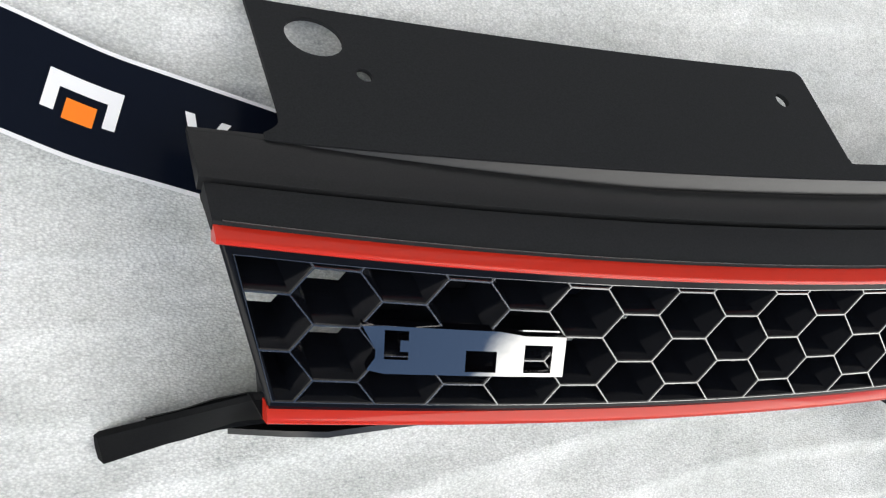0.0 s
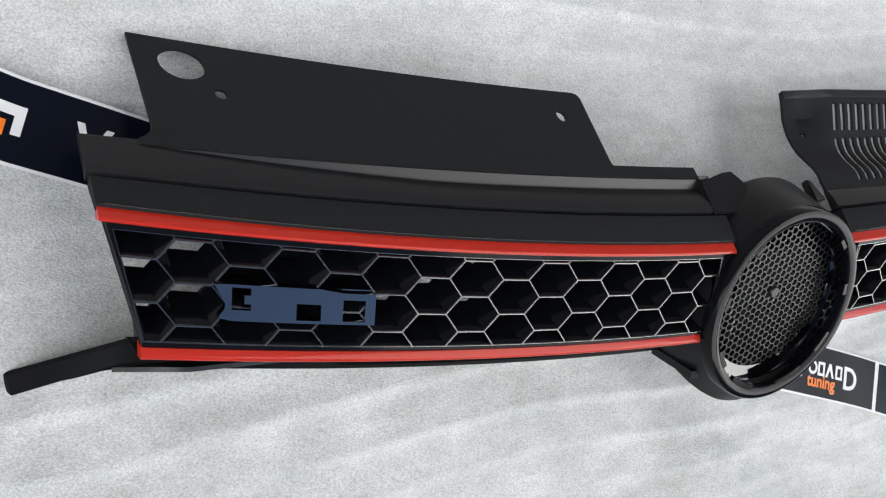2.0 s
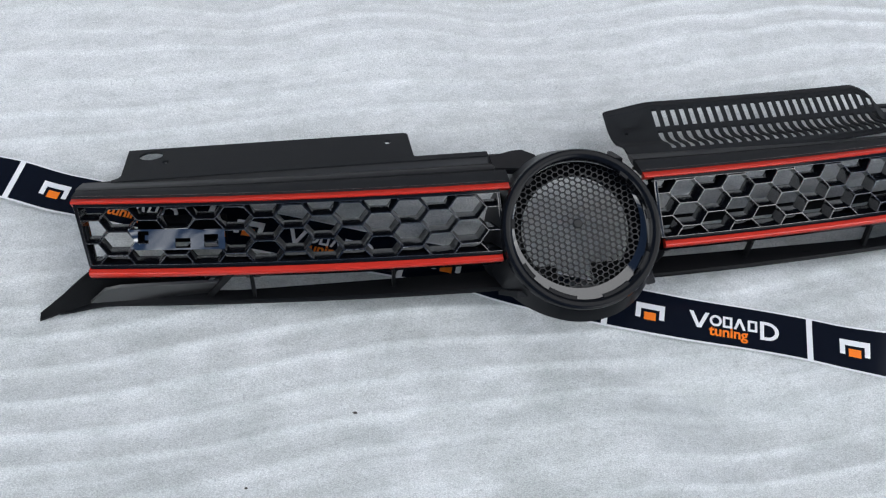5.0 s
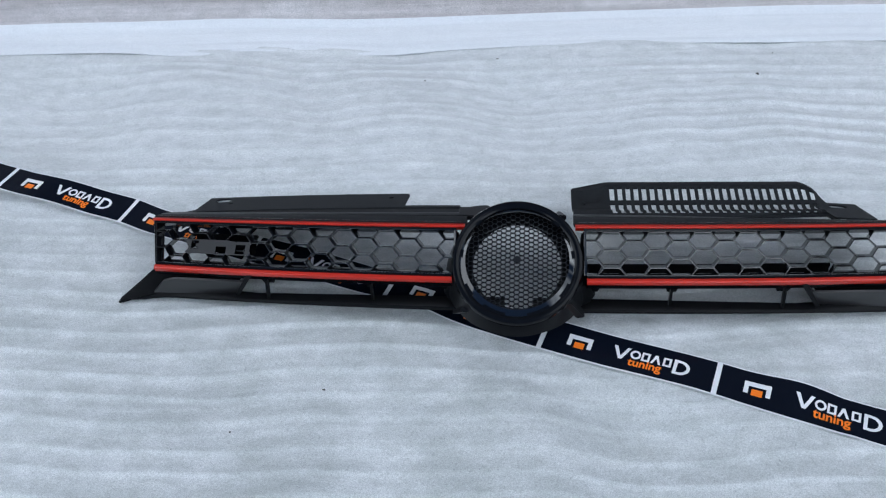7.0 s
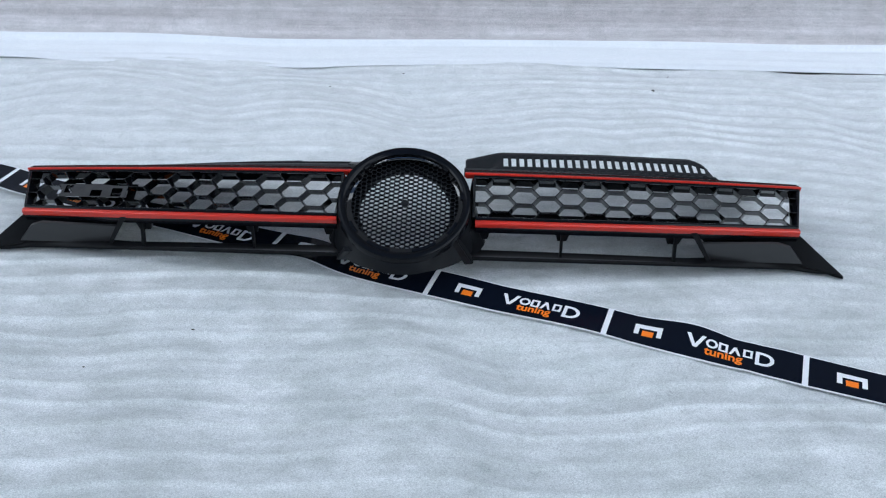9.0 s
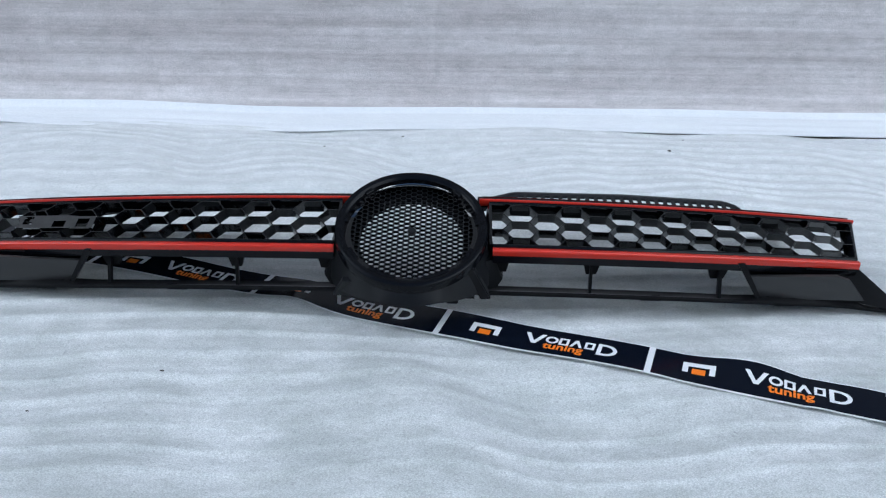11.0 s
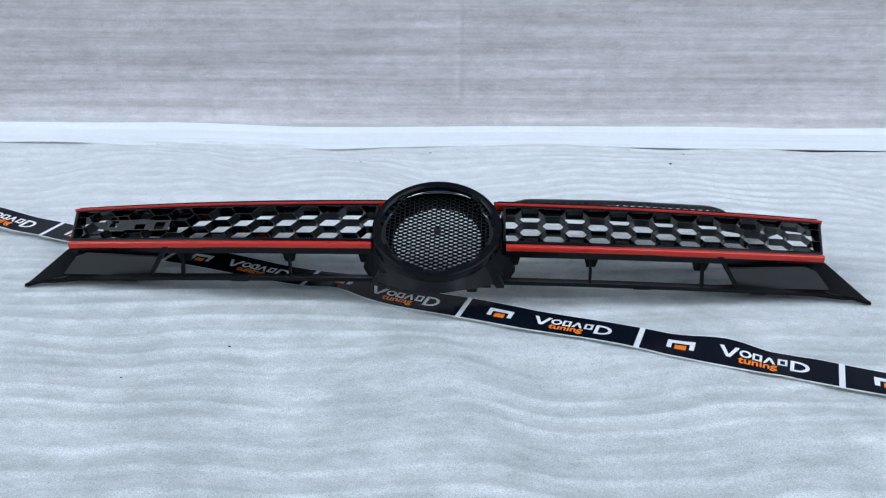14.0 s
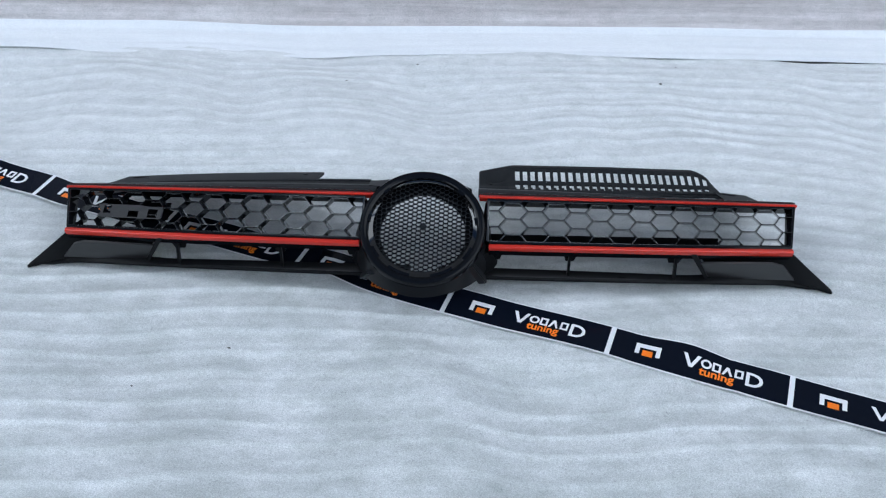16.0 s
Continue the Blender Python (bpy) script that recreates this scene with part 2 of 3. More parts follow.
def hollow(x, y):
    d = (y - back_edge(x) + 0.012) / 0.030
    dips = sum(k * math.exp(-((x - c) / w) ** 2) for c, w, k in ((-0.24, 0.07, 1.1), (0.44, 0.09, 1.0), (0.84, 0.12, 0.9), (-0.66, 0.07, 0.5), (1.3, 0.1, 1.0), (-1.2, 0.12, 1.0)))
    return 0.0065 * dips * math.exp(-d * d)


def crest(p):
    return (0.5 + 0.5 * math.cos(p)) ** 2.2


def ridge(p):
    """One ripple a turn: a soft front and a long gentle back."""
    p -= math.floor(p)
    return ease(p / 0.25) if p < 0.25 else (1 - (p - 0.25) / 0.75) ** 2.0


def floor_z(x, y):
    bend = 0.050 * noise.noise((x * 2.4, y * 1.3, 0.4)) + 0.006 * noise.noise((x * 5.0, y * 2.0, 6.0))
    strength = 0.45 + 1.3 * abs(noise.noise((x * 0.9, y * 5.0, 8.0))) + 0.7 * max(0.0, noise.noise((x * 2.6, y * 11.0, 1.0)))
    z = smooth_floor(x, y) + swell(x, y) + 0.0031 * strength * ridge((y + bend + 0.016 * noise.noise((0.3, y * 12, 5.0))) / 0.040)
    z += 0.0010 * abs(noise.noise((x * 1.7, y * 3.0, 11.0))) * ridge((y + 1.3 * bend + 0.01 * noise.noise((x, y * 20, 9.0))) / 0.021)
    tuck = ease((y - back_edge(x) - 0.010) / 0.015)
    return z - 0.0030 - hollow(x, y) - 0.004 * tuck


def grid_sheet(bm, xs, ys, at, thick):
    rows = [[bm.verts.new(at(x, y)) for x in xs] for y in ys]
    for a, b in zip(rows, rows[1:]):
        for i in range(len(xs) - 1):
            bm.faces.new((a[i], a[i + 1], b[i + 1], b[i]))
    r = bmesh.ops.extrude_face_region(bm, geom=bm.faces[:])
    for e in r["geom"]:
        if isinstance(e, bmesh.types.BMVert):
            e.co += Vector(thick)


EDGE_Y = 0.69
bm = bmesh.new()
xs = span(-2.2, -0.9, 22)[:-1] + span(-0.9, 0.9, 130) + span(0.9, 2.2, 22)[1:]
ys = span(-1.9, -0.55, 60)[:-1] + span(-0.55, EDGE_Y, 520)
grid_sheet(bm, xs, ys, lambda x, y: (x, y, floor_z(x, y)), (0, 0, -0.003))
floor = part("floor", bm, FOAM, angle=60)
tagged(floor, "white packing foam sheet laid flat with fine ripples", "floor", kind="structure")


def back_lift(x):
    return smooth_floor(x, back_edge(x)) - 0.0018


def wall_y(x):
    return 0.800 + 0.035 * x


def back_section(x):
    """The backdrop sheet above its hem: a bend, then the upright wall."""
    lift, yw = back_lift(x), wall_y(x)
    pts = []
    for k in range(9):
        z = 0.0131 + 0.0076 * k
        pts.append((yw - 0.0267 * math.exp(-(z - 0.0131) / 0.035), lift + z))
    for k in range(1, 46):
        z = 0.072 + k * 0.011
        b = 0.022 * noise.noise((x * 1.2, z * 3, 1))
        w = 0.0022 * crest((z + b) * 2 * math.pi / 0.040) * (0.4 + 1.2 * abs(noise.noise((x * 0.9, z * 9, 4))))
        crease = 0.0025 * math.exp(-((x - 0.004) / 0.006) ** 2)
        pts.append((yw - w * ease((z - 0.07) / 0.05) + crease - 0.0267 * math.exp(-(z - 0.0131) / 0.035), z))
    return pts


def hem_section(x):
    """The smooth white hem that lies on the floor sheet with a loose front edge."""
    lift, yw, y0 = back_lift(x), wall_y(x), back_edge(x)
    top = 0.001 - 0.008 * ease((x + 0.95) / 0.70) + 0.006 * noise.noise((x * 3.0, 2.0, 0))
    fold = 0.002 * math.exp(-((x + 0.86) / 0.10) ** 2)
    pts = [(y0, lift + fold), (y0 + 0.004, lift + 0.0014 + fold)]
    for k in range(1, 13):
        y = y0 + 0.004 + (yw - 0.040 - y0) * k / 12
        dent = 0.0022 * noise.noise((x * 1.6, k * 0.55, 2.0)) + 0.0010 * noise.noise((x * 4.5, k * 0.9, 5.0))
        pts.append((y, lift + 0.0014 + 0.0046 * ease(k / 12) + fold * (1 - k / 12) ** 2 + dent + top * 0.3 * (k / 12) ** 3))
    return pts + [(yw - 0.0265, lift + 0.0165 + top * 0.4), (yw - 0.0180, lift + 0.0225 + top * 0.7), (yw - 0.0120, lift + 0.0270 + top)]


def draped(name, section, mat, xs, thick, parent=None):
    bm = bmesh.new()
    rows = [[bm.verts.new((x, y, z)) for (y, z) in section(x)] for x in xs]
    for a, b in zip(rows, rows[1:]):
        for i in range(len(a) - 1):
            bm.faces.new((a[i], a[i + 1], b[i + 1], b[i]))
    r = bmesh.ops.extrude_face_region(bm, geom=bm.faces[:])
    for e in r["geom"]:
        if isinstance(e, bmesh.types.BMVert):
            e.co += Vector(thick)
    return part(name, bm, mat, parent, angle=60)


wall_back = draped("wall_back", back_section, FOAM_BACK, span(-2.2, -0.05, 70) + span(-0.04, 0.04, 20) + span(0.05, 2.2, 70), (0, 0.002, 0.0006))
tagged(wall_back, "white foam sheet hung as a backdrop, faintly ribbed", "wall", kind="structure")
hem = draped("hem", hem_section, FOAM_SMOOTH, span(-2.2, 2.2, 170), (0, 0.001, -0.0018), wall_back)
tagged(hem, "smooth white hem curling onto the floor sheet")

# unseen wall added to block the rear sky and keep reflections dark
bm = bmesh.new()
box(bm, (0, 1.02, 2.75), 14, 0.2, 5.5)
wall_added_back = part("wall_added_back", bm, plastic("grey_plaster", (0.20, 0.19, 0.185), 0.85, 30, 0.3), smooth=False)
tagged(wall_added_back, "plain grey plastered wall added unseen behind the backdrop to block sky", "wall", kind="structure")

# unseen wall added to cut low front sky and dim the trim strips
bm = bmesh.new()
box(bm, (0, -4.6, 1.3), 18, 0.2, 2.6)
wall_added_front = part("wall_added_front", bm, plastic("dark_plaster", (0.10, 0.10, 0.095), 0.85, 30, 0.3), smooth=False)
tagged(wall_added_front, "plain dark plastered wall added unseen in front to block low sky", "wall", kind="structure")

bm = bmesh.new()
box(bm, (0, -10, -0.050), 60, 60, 0.04)
ground = part("ground", bm, plastic("grey_ground", (0.16, 0.155, 0.15), 0.9, 40, 0.3), smooth=False)
tagged(ground, "plain grey paved ground under the foam sheets", "ground", kind="structure")


# ---- the grille's guiding lines: place on each moulding at x ----
def line_u(x):
    return Vector((x, 0.0654 + 0.1705 * x * x + 0.006 * x, 0.1193 - 0.1386 * x * x))


def line_l(x):
    return Vector((x, -0.0148 + 0.1383 * x * x + 0.002 * x, 0.0845 - 0.0914 * x * x))


def line_d(x):
    return Vector((x, 0.118 + 0.130 * x * x, 0.0975 - 0.182 * x * x))


def line_e(x):
    return Vector((x, 0.187 + 0.170 * x * x, 0.0605 - 0.215 * x * x))


def face(x, s, off=0.0):
    """The grille's front: s runs 0 to 1 from the lower to the upper trim, off is proud of it."""
    a, b = line_l(x), line_u(x)
    d = (b - a).normalized()
    return a + (b - a) * s + Vector((0, -d.z, d.y)) * off


BACK = -Vector((0, -math.cos(radians(41)), math.sin(radians(41))))

grille = new("car_grille")
tagged(grille, "black plastic car grille with red trim strips and honeycomb inserts", "car grille")

X_IN, X_UP, X_LOW = 0.0765, 0.5525, 0.531


def strip_rows(x0, x1, s0, s1, off, high, lean=0.0, n=40):
    rows = []
    for x in span(x0, x1, n):
        row = []
        for w, h in ((0.0, -0.2), (0.05, 0.35), (0.14, 0.72), (0.24, 0.96), (0.30, 1.0), (0.37, 0.97), (0.55, 0.82), (0.78, 0.60), (0.93, 0.36), (1.0, -0.2)):
            row.append(face(x, s0 + (s1 - s0) * w, off + high * h + lean * (1 - 2 * w)))
        row += [face(x, s1, off - 0.006), face(x, s0, off - 0.006)]
        rows.append(row)
    return rows


for side in (-1, 1):
    bm = bmesh.new()
    loft(bm, strip_rows(side * X_IN, side * X_UP, 0.855, 0.962, 0.0026, 0.0022, 0.0040))
    part("upper_trim_strip", bm, RED, grille, "glossy red upper trim strip")
    # polished bead added to glint as the pale line above the strip
    bm = bmesh.new()
    loft(bm, strip_rows(side * 0.080, side * 0.549, 0.963, 0.971, 0.0026, 0.0008))
    part("trim_glint", bm, RIM, grille)
    bm = bmesh.new()
    loft(bm, strip_rows(side * 0.0915, side * X_LOW, -0.050, 0.065, 0.0022, 0.0024, 0.0013))
    part("lower_trim_strip", bm, RED, grille, "glossy red lower trim strip")


# ---- honeycomb ----
FACE_LEN = 0.087


def clip(poly, nx, ny, c):
    """Keeps the side nx*x + ny*y <= c of a convex outline."""
    out = []
    for i, p in enumerate(poly):
        q = poly[(i + 1) % len(poly)]
        dp, dq = nx * p[0] + ny * p[1] - c, nx * q[0] + ny * q[1] - c
        if dp <= 0:
            out.append(p)
        if dp * dq < 0:
            k = dp / (dp - dq)
            out.append((p[0] + k * (q[0] - p[0]), p[1] + k * (q[1] - p[1])))
    return out


def tidy(poly, small):
    out = []
    for p in poly:
        if not out or math.dist(p, out[-1]) > small:
            out.append(p)
    while len(out) > 1 and math.dist(out[0], out[-1]) <= small:
        out.pop()
    return out


def inset(poly, w):
    """The outline moved in by w, corner for corner (counter-clockwise)."""
    n = len(poly)
    lines = []
    for i in range(n):
        p, q = poly[i], poly[(i + 1) % n]
        dx, dy = q[0] - p[0], q[1] - p[1]
        k = math.hypot(dx, dy)
        nx, ny = -dy / k, dx / k
        lines.append((nx, ny, nx * p[0] + ny * p[1] + w))
    out = []
    for i in range(n):
        a, b = lines[i - 1], lines[i]
        det = a[0] * b[1] - a[1] * b[0]
        if abs(det) < 1e-6:
            return None
        out.append(((a[2] * b[1] - a[1] * b[2]) / det, (a[0] * b[2] - a[2] * b[0]) / det))
    return out


def area(poly):
    return sum(p[0] * q[1] - q[0] * p[1] for p, q in zip(poly, poly[1:] + poly[:1])) / 2


def cell_tube(bm, poly, w, at, down, chamfer=0.0, draft=0.0):
    poly = tidy(poly, w * 0.8)
    if len(poly) < 3 or area(poly) < w * w * 6:
        if len(poly) >= 3 and area(poly) > 0:
            bm.faces.new([bm.verts.new(at(*p)) for p in poly])
        return
    inner = inset(poly, w)
    if inner is None or area(inner) <= 0:
        bm.faces.new([bm.verts.new(at(*p)) for p in poly])
        return
    wide = inset(poly, w * 0.55)
    loops = [[bm.verts.new(at(*p)) for p in poly]]
    if chamfer and wide:
        loops.append([bm.verts.new(Vector(at(*p))) for p in wide])
    loops.append([bm.verts.new(Vector(at(*p)) + down.normalized() * chamfer) for p in inner])
    deep = inset(poly, w + draft)
    if deep is None or area(deep) < 0.3 * area(inner):
        deep = inner
    loops.append([bm.verts.new(Vector(at(*p)) + down) for p in deep])
    loops.append([bm.verts.new(Vector(at(*p)) + down) for p in poly])
    n = len(poly)
    for row, (a, b) in enumerate(zip(loops, loops[1:])):
        for i in range(n):
            f = bm.faces.new((a[i], a[(i + 1) % n], b[(i + 1) % n], b[i]))
            f.material_index = 1 if row >= len(loops) - 3 else 0


HEX_EDGE, HEX_HALF, HEX_ROW = 0.0104, 0.0210, 0.295 * FACE_LEN


def honeycomb(side, parent):
    lo, hi = 0.075 * FACE_LEN, 0.815 * FACE_LEN

    def at(x, q):
        return face(side * x, q / FACE_LEN, 0.005)

    for k in range(-1, 17):
        cx = 0.0935 + k * 0.0313
        odd = k % 2
        for j in range(-1, 4):
            cy = (0.492 + (j - 1) * 0.295 + (0.1475 if odd else 0.0)) * FACE_LEN
            h = HEX_ROW / 2
            poly = [(cx - HEX_EDGE, cy - h), (cx + HEX_EDGE, cy - h), (cx + HEX_HALF, cy), (cx + HEX_EDGE, cy + h),
                    (cx - HEX_EDGE, cy + h), (cx - HEX_HALF, cy)]
            poly = clip(poly, 0, 1, hi)
            poly = clip(poly, 0, -1, -lo)
            poly = clip(poly, -1, 0, -0.088)
            poly = clip(poly, 1, -0.25, 0.5275)
            if len(poly) > 2:
                bm = bmesh.new()
                cell_tube(bm, poly, 0.0007, at, (BACK + Vector((side * (0.12 if side < 0 else 0.60) * cx, 0, 0))) * 0.027, 0.0006, 0.0012)
                if len(bm.faces):
                    part("cell", bm, RIM, parent, angle=25, second=CELL_WALL)
                else:
                    bm.free()


for side in (-1, 1):
    # border round the cells: rails above and below, and the end wall
    bm = bmesh.new()
    rows = []
    for x in span(side * 0.088, side * 0.548, 40):
        rows.append([face(x, 0.817, 0.0048), face(x, 0.862, 0.0048), face(x, 0.862, -0.004), face(x, 0.775, 0.003) + BACK * 0.027,
                     face(x, 0.745, 0.003) + BACK * 0.027])
    loft(bm, rows)
    rows = []
    for x in span(side * 0.092, side * 0.530, 40):
        rows.append([face(x, 0.0735, 0.0048), face(x, 0.055, 0.0048), face(x, -0.05, -0.003), face(x, -0.05, -0.003) + Vector((0, 0.004, -0.011)),
                     face(x, 0.03, 0) + BACK * 0.026, face(x, 0.075, 0.0) + BACK * 0.026])
    loft(bm, rows)
    insert = part("honeycomb_insert", bm, INSERT, grille, "gloss black honeycomb insert", angle=25)
    bm = bmesh.new()
    rows = []
    for x0, lift in ((-0.0012, 0.0042), (-0.0006, 0.0048), (0.0028, 0.0048), (0.0034, 0.0040)):
        rows.append([face(side * (0.5275 + x0), 0.055, lift), face(side * (0.5475 + x0), 0.862, lift),
                     face(side * (0.5475 + x0), 0.862, 0.0) + BACK * 0.028, face(side * (0.5275 + x0), 0.055, 0.0) + BACK * 0.018])
    loft(bm, rows)
    part("end_frame", bm, INSERT, insert, angle=50)
    honeycomb(side, insert)

bm = bmesh.new()
loft(bm, [[line_l(x) + Vector((0, dy, dz)) for dy, dz in ((0.043, -0.017), (0.0445, -0.0145), (0.0465, -0.0145), (0.048, -0.017), (0.048, -0.031), (0.043, -0.031))] for x in span(0.086, 0.432, 24)])
part("rear_rail", bm, DULL, grille, "black rail behind the honeycomb insert")

# glossy cheeks between the honeycomb and the ring
for side in (-1, 1):
    bm = bmesh.new()
    loft(bm, [[face(side * (0.0910 + w * (s - 0.42) ** 2), s, o) for w, o in ((0.0, 0.0052),)] +
              [face(side * (x + 0.010 * (s - 0.42) ** 2), s, o) for x, o in ((0.0880, 0.0050), (0.0855, 0.0030), (0.0838, -0.0010), (0.0830, -0.0120), (0.0860, -0.0120))]
              for s in span(0.076, 0.806, 14)])
    part("ring_cheek", bm, GLOSS, grille, "gloss black cheek beside the ring", angle=50)


# ---- badge plate in the honeycomb, three windows cut through ----
PX = [-0.4850, -0.4786, -0.4710, -0.4670, -0.4385, -0.4226, -0.4080, -0.3930, -0.3860]
PS = [0.255, 0.277, 0.335, 0.380, 0.400, 0.443, 0.495, 0.517]
bm = bmesh.new()
plate(bm, PX, PS, lambda x, s: face(x, s - (0.03 if x > -0.42 and s > 0.5 else 0.0) + (0.02 if x < -0.48 and s < 0.3 else 0.0), 0.0064) + (Vector(((0.0035 - abs(s - 0.36) * 0.05), 0, 0)) if x < -0.482 else Vector((0, 0, 0))), BACK * 0.004,
      skip=[(1, 2), (1, 3), (1, 4), (1, 5), (2, 2), (2, 5), (4, 1), (4, 2), (4, 3), (6, 1), (6, 2), (6, 3), (6, 4)])
part("badge_plate", bm, PLATE, grille, "gloss black badge plate with cut-out windows", angle=20)


bm = bmesh.new()
plate(bm, [-0.484, -0.46, -0.42, -0.386], [0.27, 0.40, 0.62], lambda x, s: face(x, s, 0.004) + BACK * 0.0275, BACK * 0.002)
part("badge_backing", bm, DULL, grille, "black backing behind the badge plate")


# ---- fascia behind the upper trim ----
def fascia_point(x, f, off):
    a, b = face(x, 0.952, 0.002), line_d(x)
    d = (b - a).normalized()
    return a + (b - a) * f + Vector((0, -d.z, d.y)) * off


for side in (-1, 1):
    x0, x1 = (0.075, 0.5545)
    bm = bmesh.new()
    loft(bm, [[fascia_point(x, f, o) for f, o in ((0.0, -0.001), (0.012, 0.0006), (0.03, 0.0009), (0.20, 0.0012), (0.372, 0.0010), (0.386, 0.0005), (0.390, -0.010), (0.0, -0.005))]
              for x in span(side * x0, side * (x1 - 0.0015), 40)])
    part("front_fascia", bm, MATTE, grille)
    bm = bmesh.new()
    rows, coves = [], []
    for x in span(side * x0, side * x1, 40):
        if side > 0:
            prof = [(0.430, -0.006), (0.438, -0.0012), (0.444, 0.0), (0.56, -0.0008), (0.70, -0.0030), (0.74, -0.0042), (0.74, -0.008), (0.430, -0.008)]
        else:
            g = max(0.02, min(1.0, (x + 0.54) / 0.22)) ** 0.8
            fv, ov = 0.965 - 0.145 * g, -0.0004 - 0.0072 * g
            prof = [(0.430, -0.006), (0.431, -0.0004), (0.438, 0.0008), (0.50, 0.0012), (0.58, 0.0010 - 0.0004 * g), (0.66, 0.0006 - 0.0014 * g),
                    (0.66 + 0.5 * (fv - 0.66), 0.0004 - 0.0034 * g), (fv - 0.012, ov + 0.0010 * g), (fv, ov), (fv, ov - 0.004), (0.430, -0.0072 - 0.0050 * g)]
            cove = [(fv - 0.010 + (0.995 - fv) * k / 5, ov * (1 - k / 5) ** 1.25 - 0.0004) for k in range(6)] + [(0.985, -0.004), (fv - 0.010, ov - 0.003)]
            coves.append([fascia_point(x, f, o) for f, o in cove])
        rows.append([fascia_point(x, f, o) for f, o in prof])
    loft(bm, rows)
    # extra-dark strip laid under the gap so the groove's shade shows black
    back = bmesh.new()
    loft(back, [[fascia_point(x, f, o) for f, o in ((0.375, -0.0100), (0.445, -0.0100), (0.445, -0.012), (0.375, -0.012))] for x in span(side * x0, side * (x1 - 0.002), 40)])
    part("groove_shade_strip", back, DULL, grille)
    part("rear_fascia", bm, FASCIA, grille, "black moulded fascia with a raised ridge" if side < 0 else "", angle=28)
    if coves:
        bm = bmesh.new()
        loft(bm, coves)
        part("fascia_cove", bm, COVE, grille, "satin black cove below the flange", angle=60)


# ---- flanges ----
def flange(x, s):
    a, b = line_d(x), line_e(x)
    return a + (b - a) * s


DOWN = Vector((0, -0.001, -0.003))
bm = bmesh.new()
xs = [-0.510, -0.502, -0.4672, -0.4560, -0.448] + span(-0.43, -0.215, 12) + [-0.205, -0.191, -0.182, -0.172]
ss = [-0.05, 0.0, 0.03, 0.06, 0.10, 0.15, 0.2, 0.36, 0.435, 0.575, 0.600, 0.92, 0.95, 0.975, 0.99, 1.0]


def left_flange(x, s):
    """Rounded outer corner, and fillets where the flange meets the ridge."""
    low = max(0.0, (0.15 - max(s, 0.0)) / 0.15)
    top = max(0.0, (s - 0.92) / 0.08)
    shift = 0.0
    if x < -0.505:
        shift = -0.004 * s - 0.010 * low ** 2.5
    elif x > -0.175:
        shift = 0.013 * low ** 2.5 - 0.006 * (1 - math.sqrt(max(0.0, 1 - top * top)))
    return flange(x + shift, s)


big, small = ss.index(0.600), ss.index(0.435)
plate(bm, xs, ss, left_flange, DOWN, holes={(1, big): (-0.4828, 0.76, 0.0148, 0.150), (2, small): (-0.4620, 0.505, 0.0040, 0.048),
                                         (len(xs) - 4, big): (-0.1985, 0.68, 0.0044, 0.065)})
part("mounting_flange", bm, MATTE, grille, "matte black mounting flange with round hole")
bm = bmesh.new()
plate(bm, span(-0.172, -0.088, 8), [-0.05, 0.03, 0.09], flange, DOWN)
part("step_flange", bm, MATTE, grille)


VENT = ((0.0900, 0.1025), (0.0980, 0.0990), (0.1060, 0.0953), (0.1125, 0.0925), (0.1190, 0.0905), (0.1255, 0.0862), (0.1330, 0.0790), (0.1410, 0.0732), (0.1490, 0.0706),
        (0.1565, 0.0700), (0.1635, 0.0702), (0.1770, 0.0708), (0.1905, 0.0712), (0.1965, 0.0710), (0.2025, 0.0704))


def vent_surface(x, s):
    """A sloping shelf behind the ridge, an S-shaped drop, then a flat run to the upper edge."""
    i = min(int(s), len(VENT) - 2)
    (y0, z0), (y1, z1) = VENT[i], VENT[i + 1]
    y, z = y0 + (y1 - y0) * (s - i), z0 + (z1 - z0) * (s - i)
    far = ease((y - 0.094) / 0.020)
    q = x * x - 0.0188
    # scooped ear at the inner end, and its slanted corner
    z -= 0.011 * max(0.0, 1 - ((x - 0.108) / 0.022) ** 2) * max(0.0, 1 - ((y - 0.180) / 0.018) ** 2)
    if x < 0.128:
        z -= (0.128 - x) * 0.27 * ease((y - 0.130) / 0.05)
    if x > 0.422 and y > 0.163:
        y = 0.163 + (y - 0.163) * max(0.15, 1 - 0.75 * (x - 0.422) / 0.034)
    if x > 0.440:
        z -= (x - 0.440) * 0.70
    end = max(0.0, x - 0.28)
    return Vector((x, y + q * (0.25 - 0.16 * far) + 0.05 * end * far, z - q * (0.17 - 0.13 * far) - 0.06 * end * far))


SLOTS, PITCH, X_SLOT = 26, 0.0120, 0.1330
bm = bmesh.new()
xs = [0.0765, 0.086, 0.092, 0.098, 0.105, 0.112, 0.119, 0.126]
skip = []
for k in range(SLOTS):
    xs += [X_SLOT + k * PITCH, X_SLOT + k * PITCH + 0.0072]
    i = len(xs) - 2
    skip += [(i, j) for j in range(3, 9)] + [(i, j) for j in range(10, 12)]
xs += [0.446, 0.455, 0.466]
plate(bm, xs, list(range(len(VENT))), vent_surface, DOWN * 0.9, skip=skip, holes={(2, 9): (0.095, 9.5, 0.0022, 0.3)})
part("vent_flange", bm, MATTE, grille, "matte black vented flange with two rows of slots")
bm = bmesh.new()
rows = []
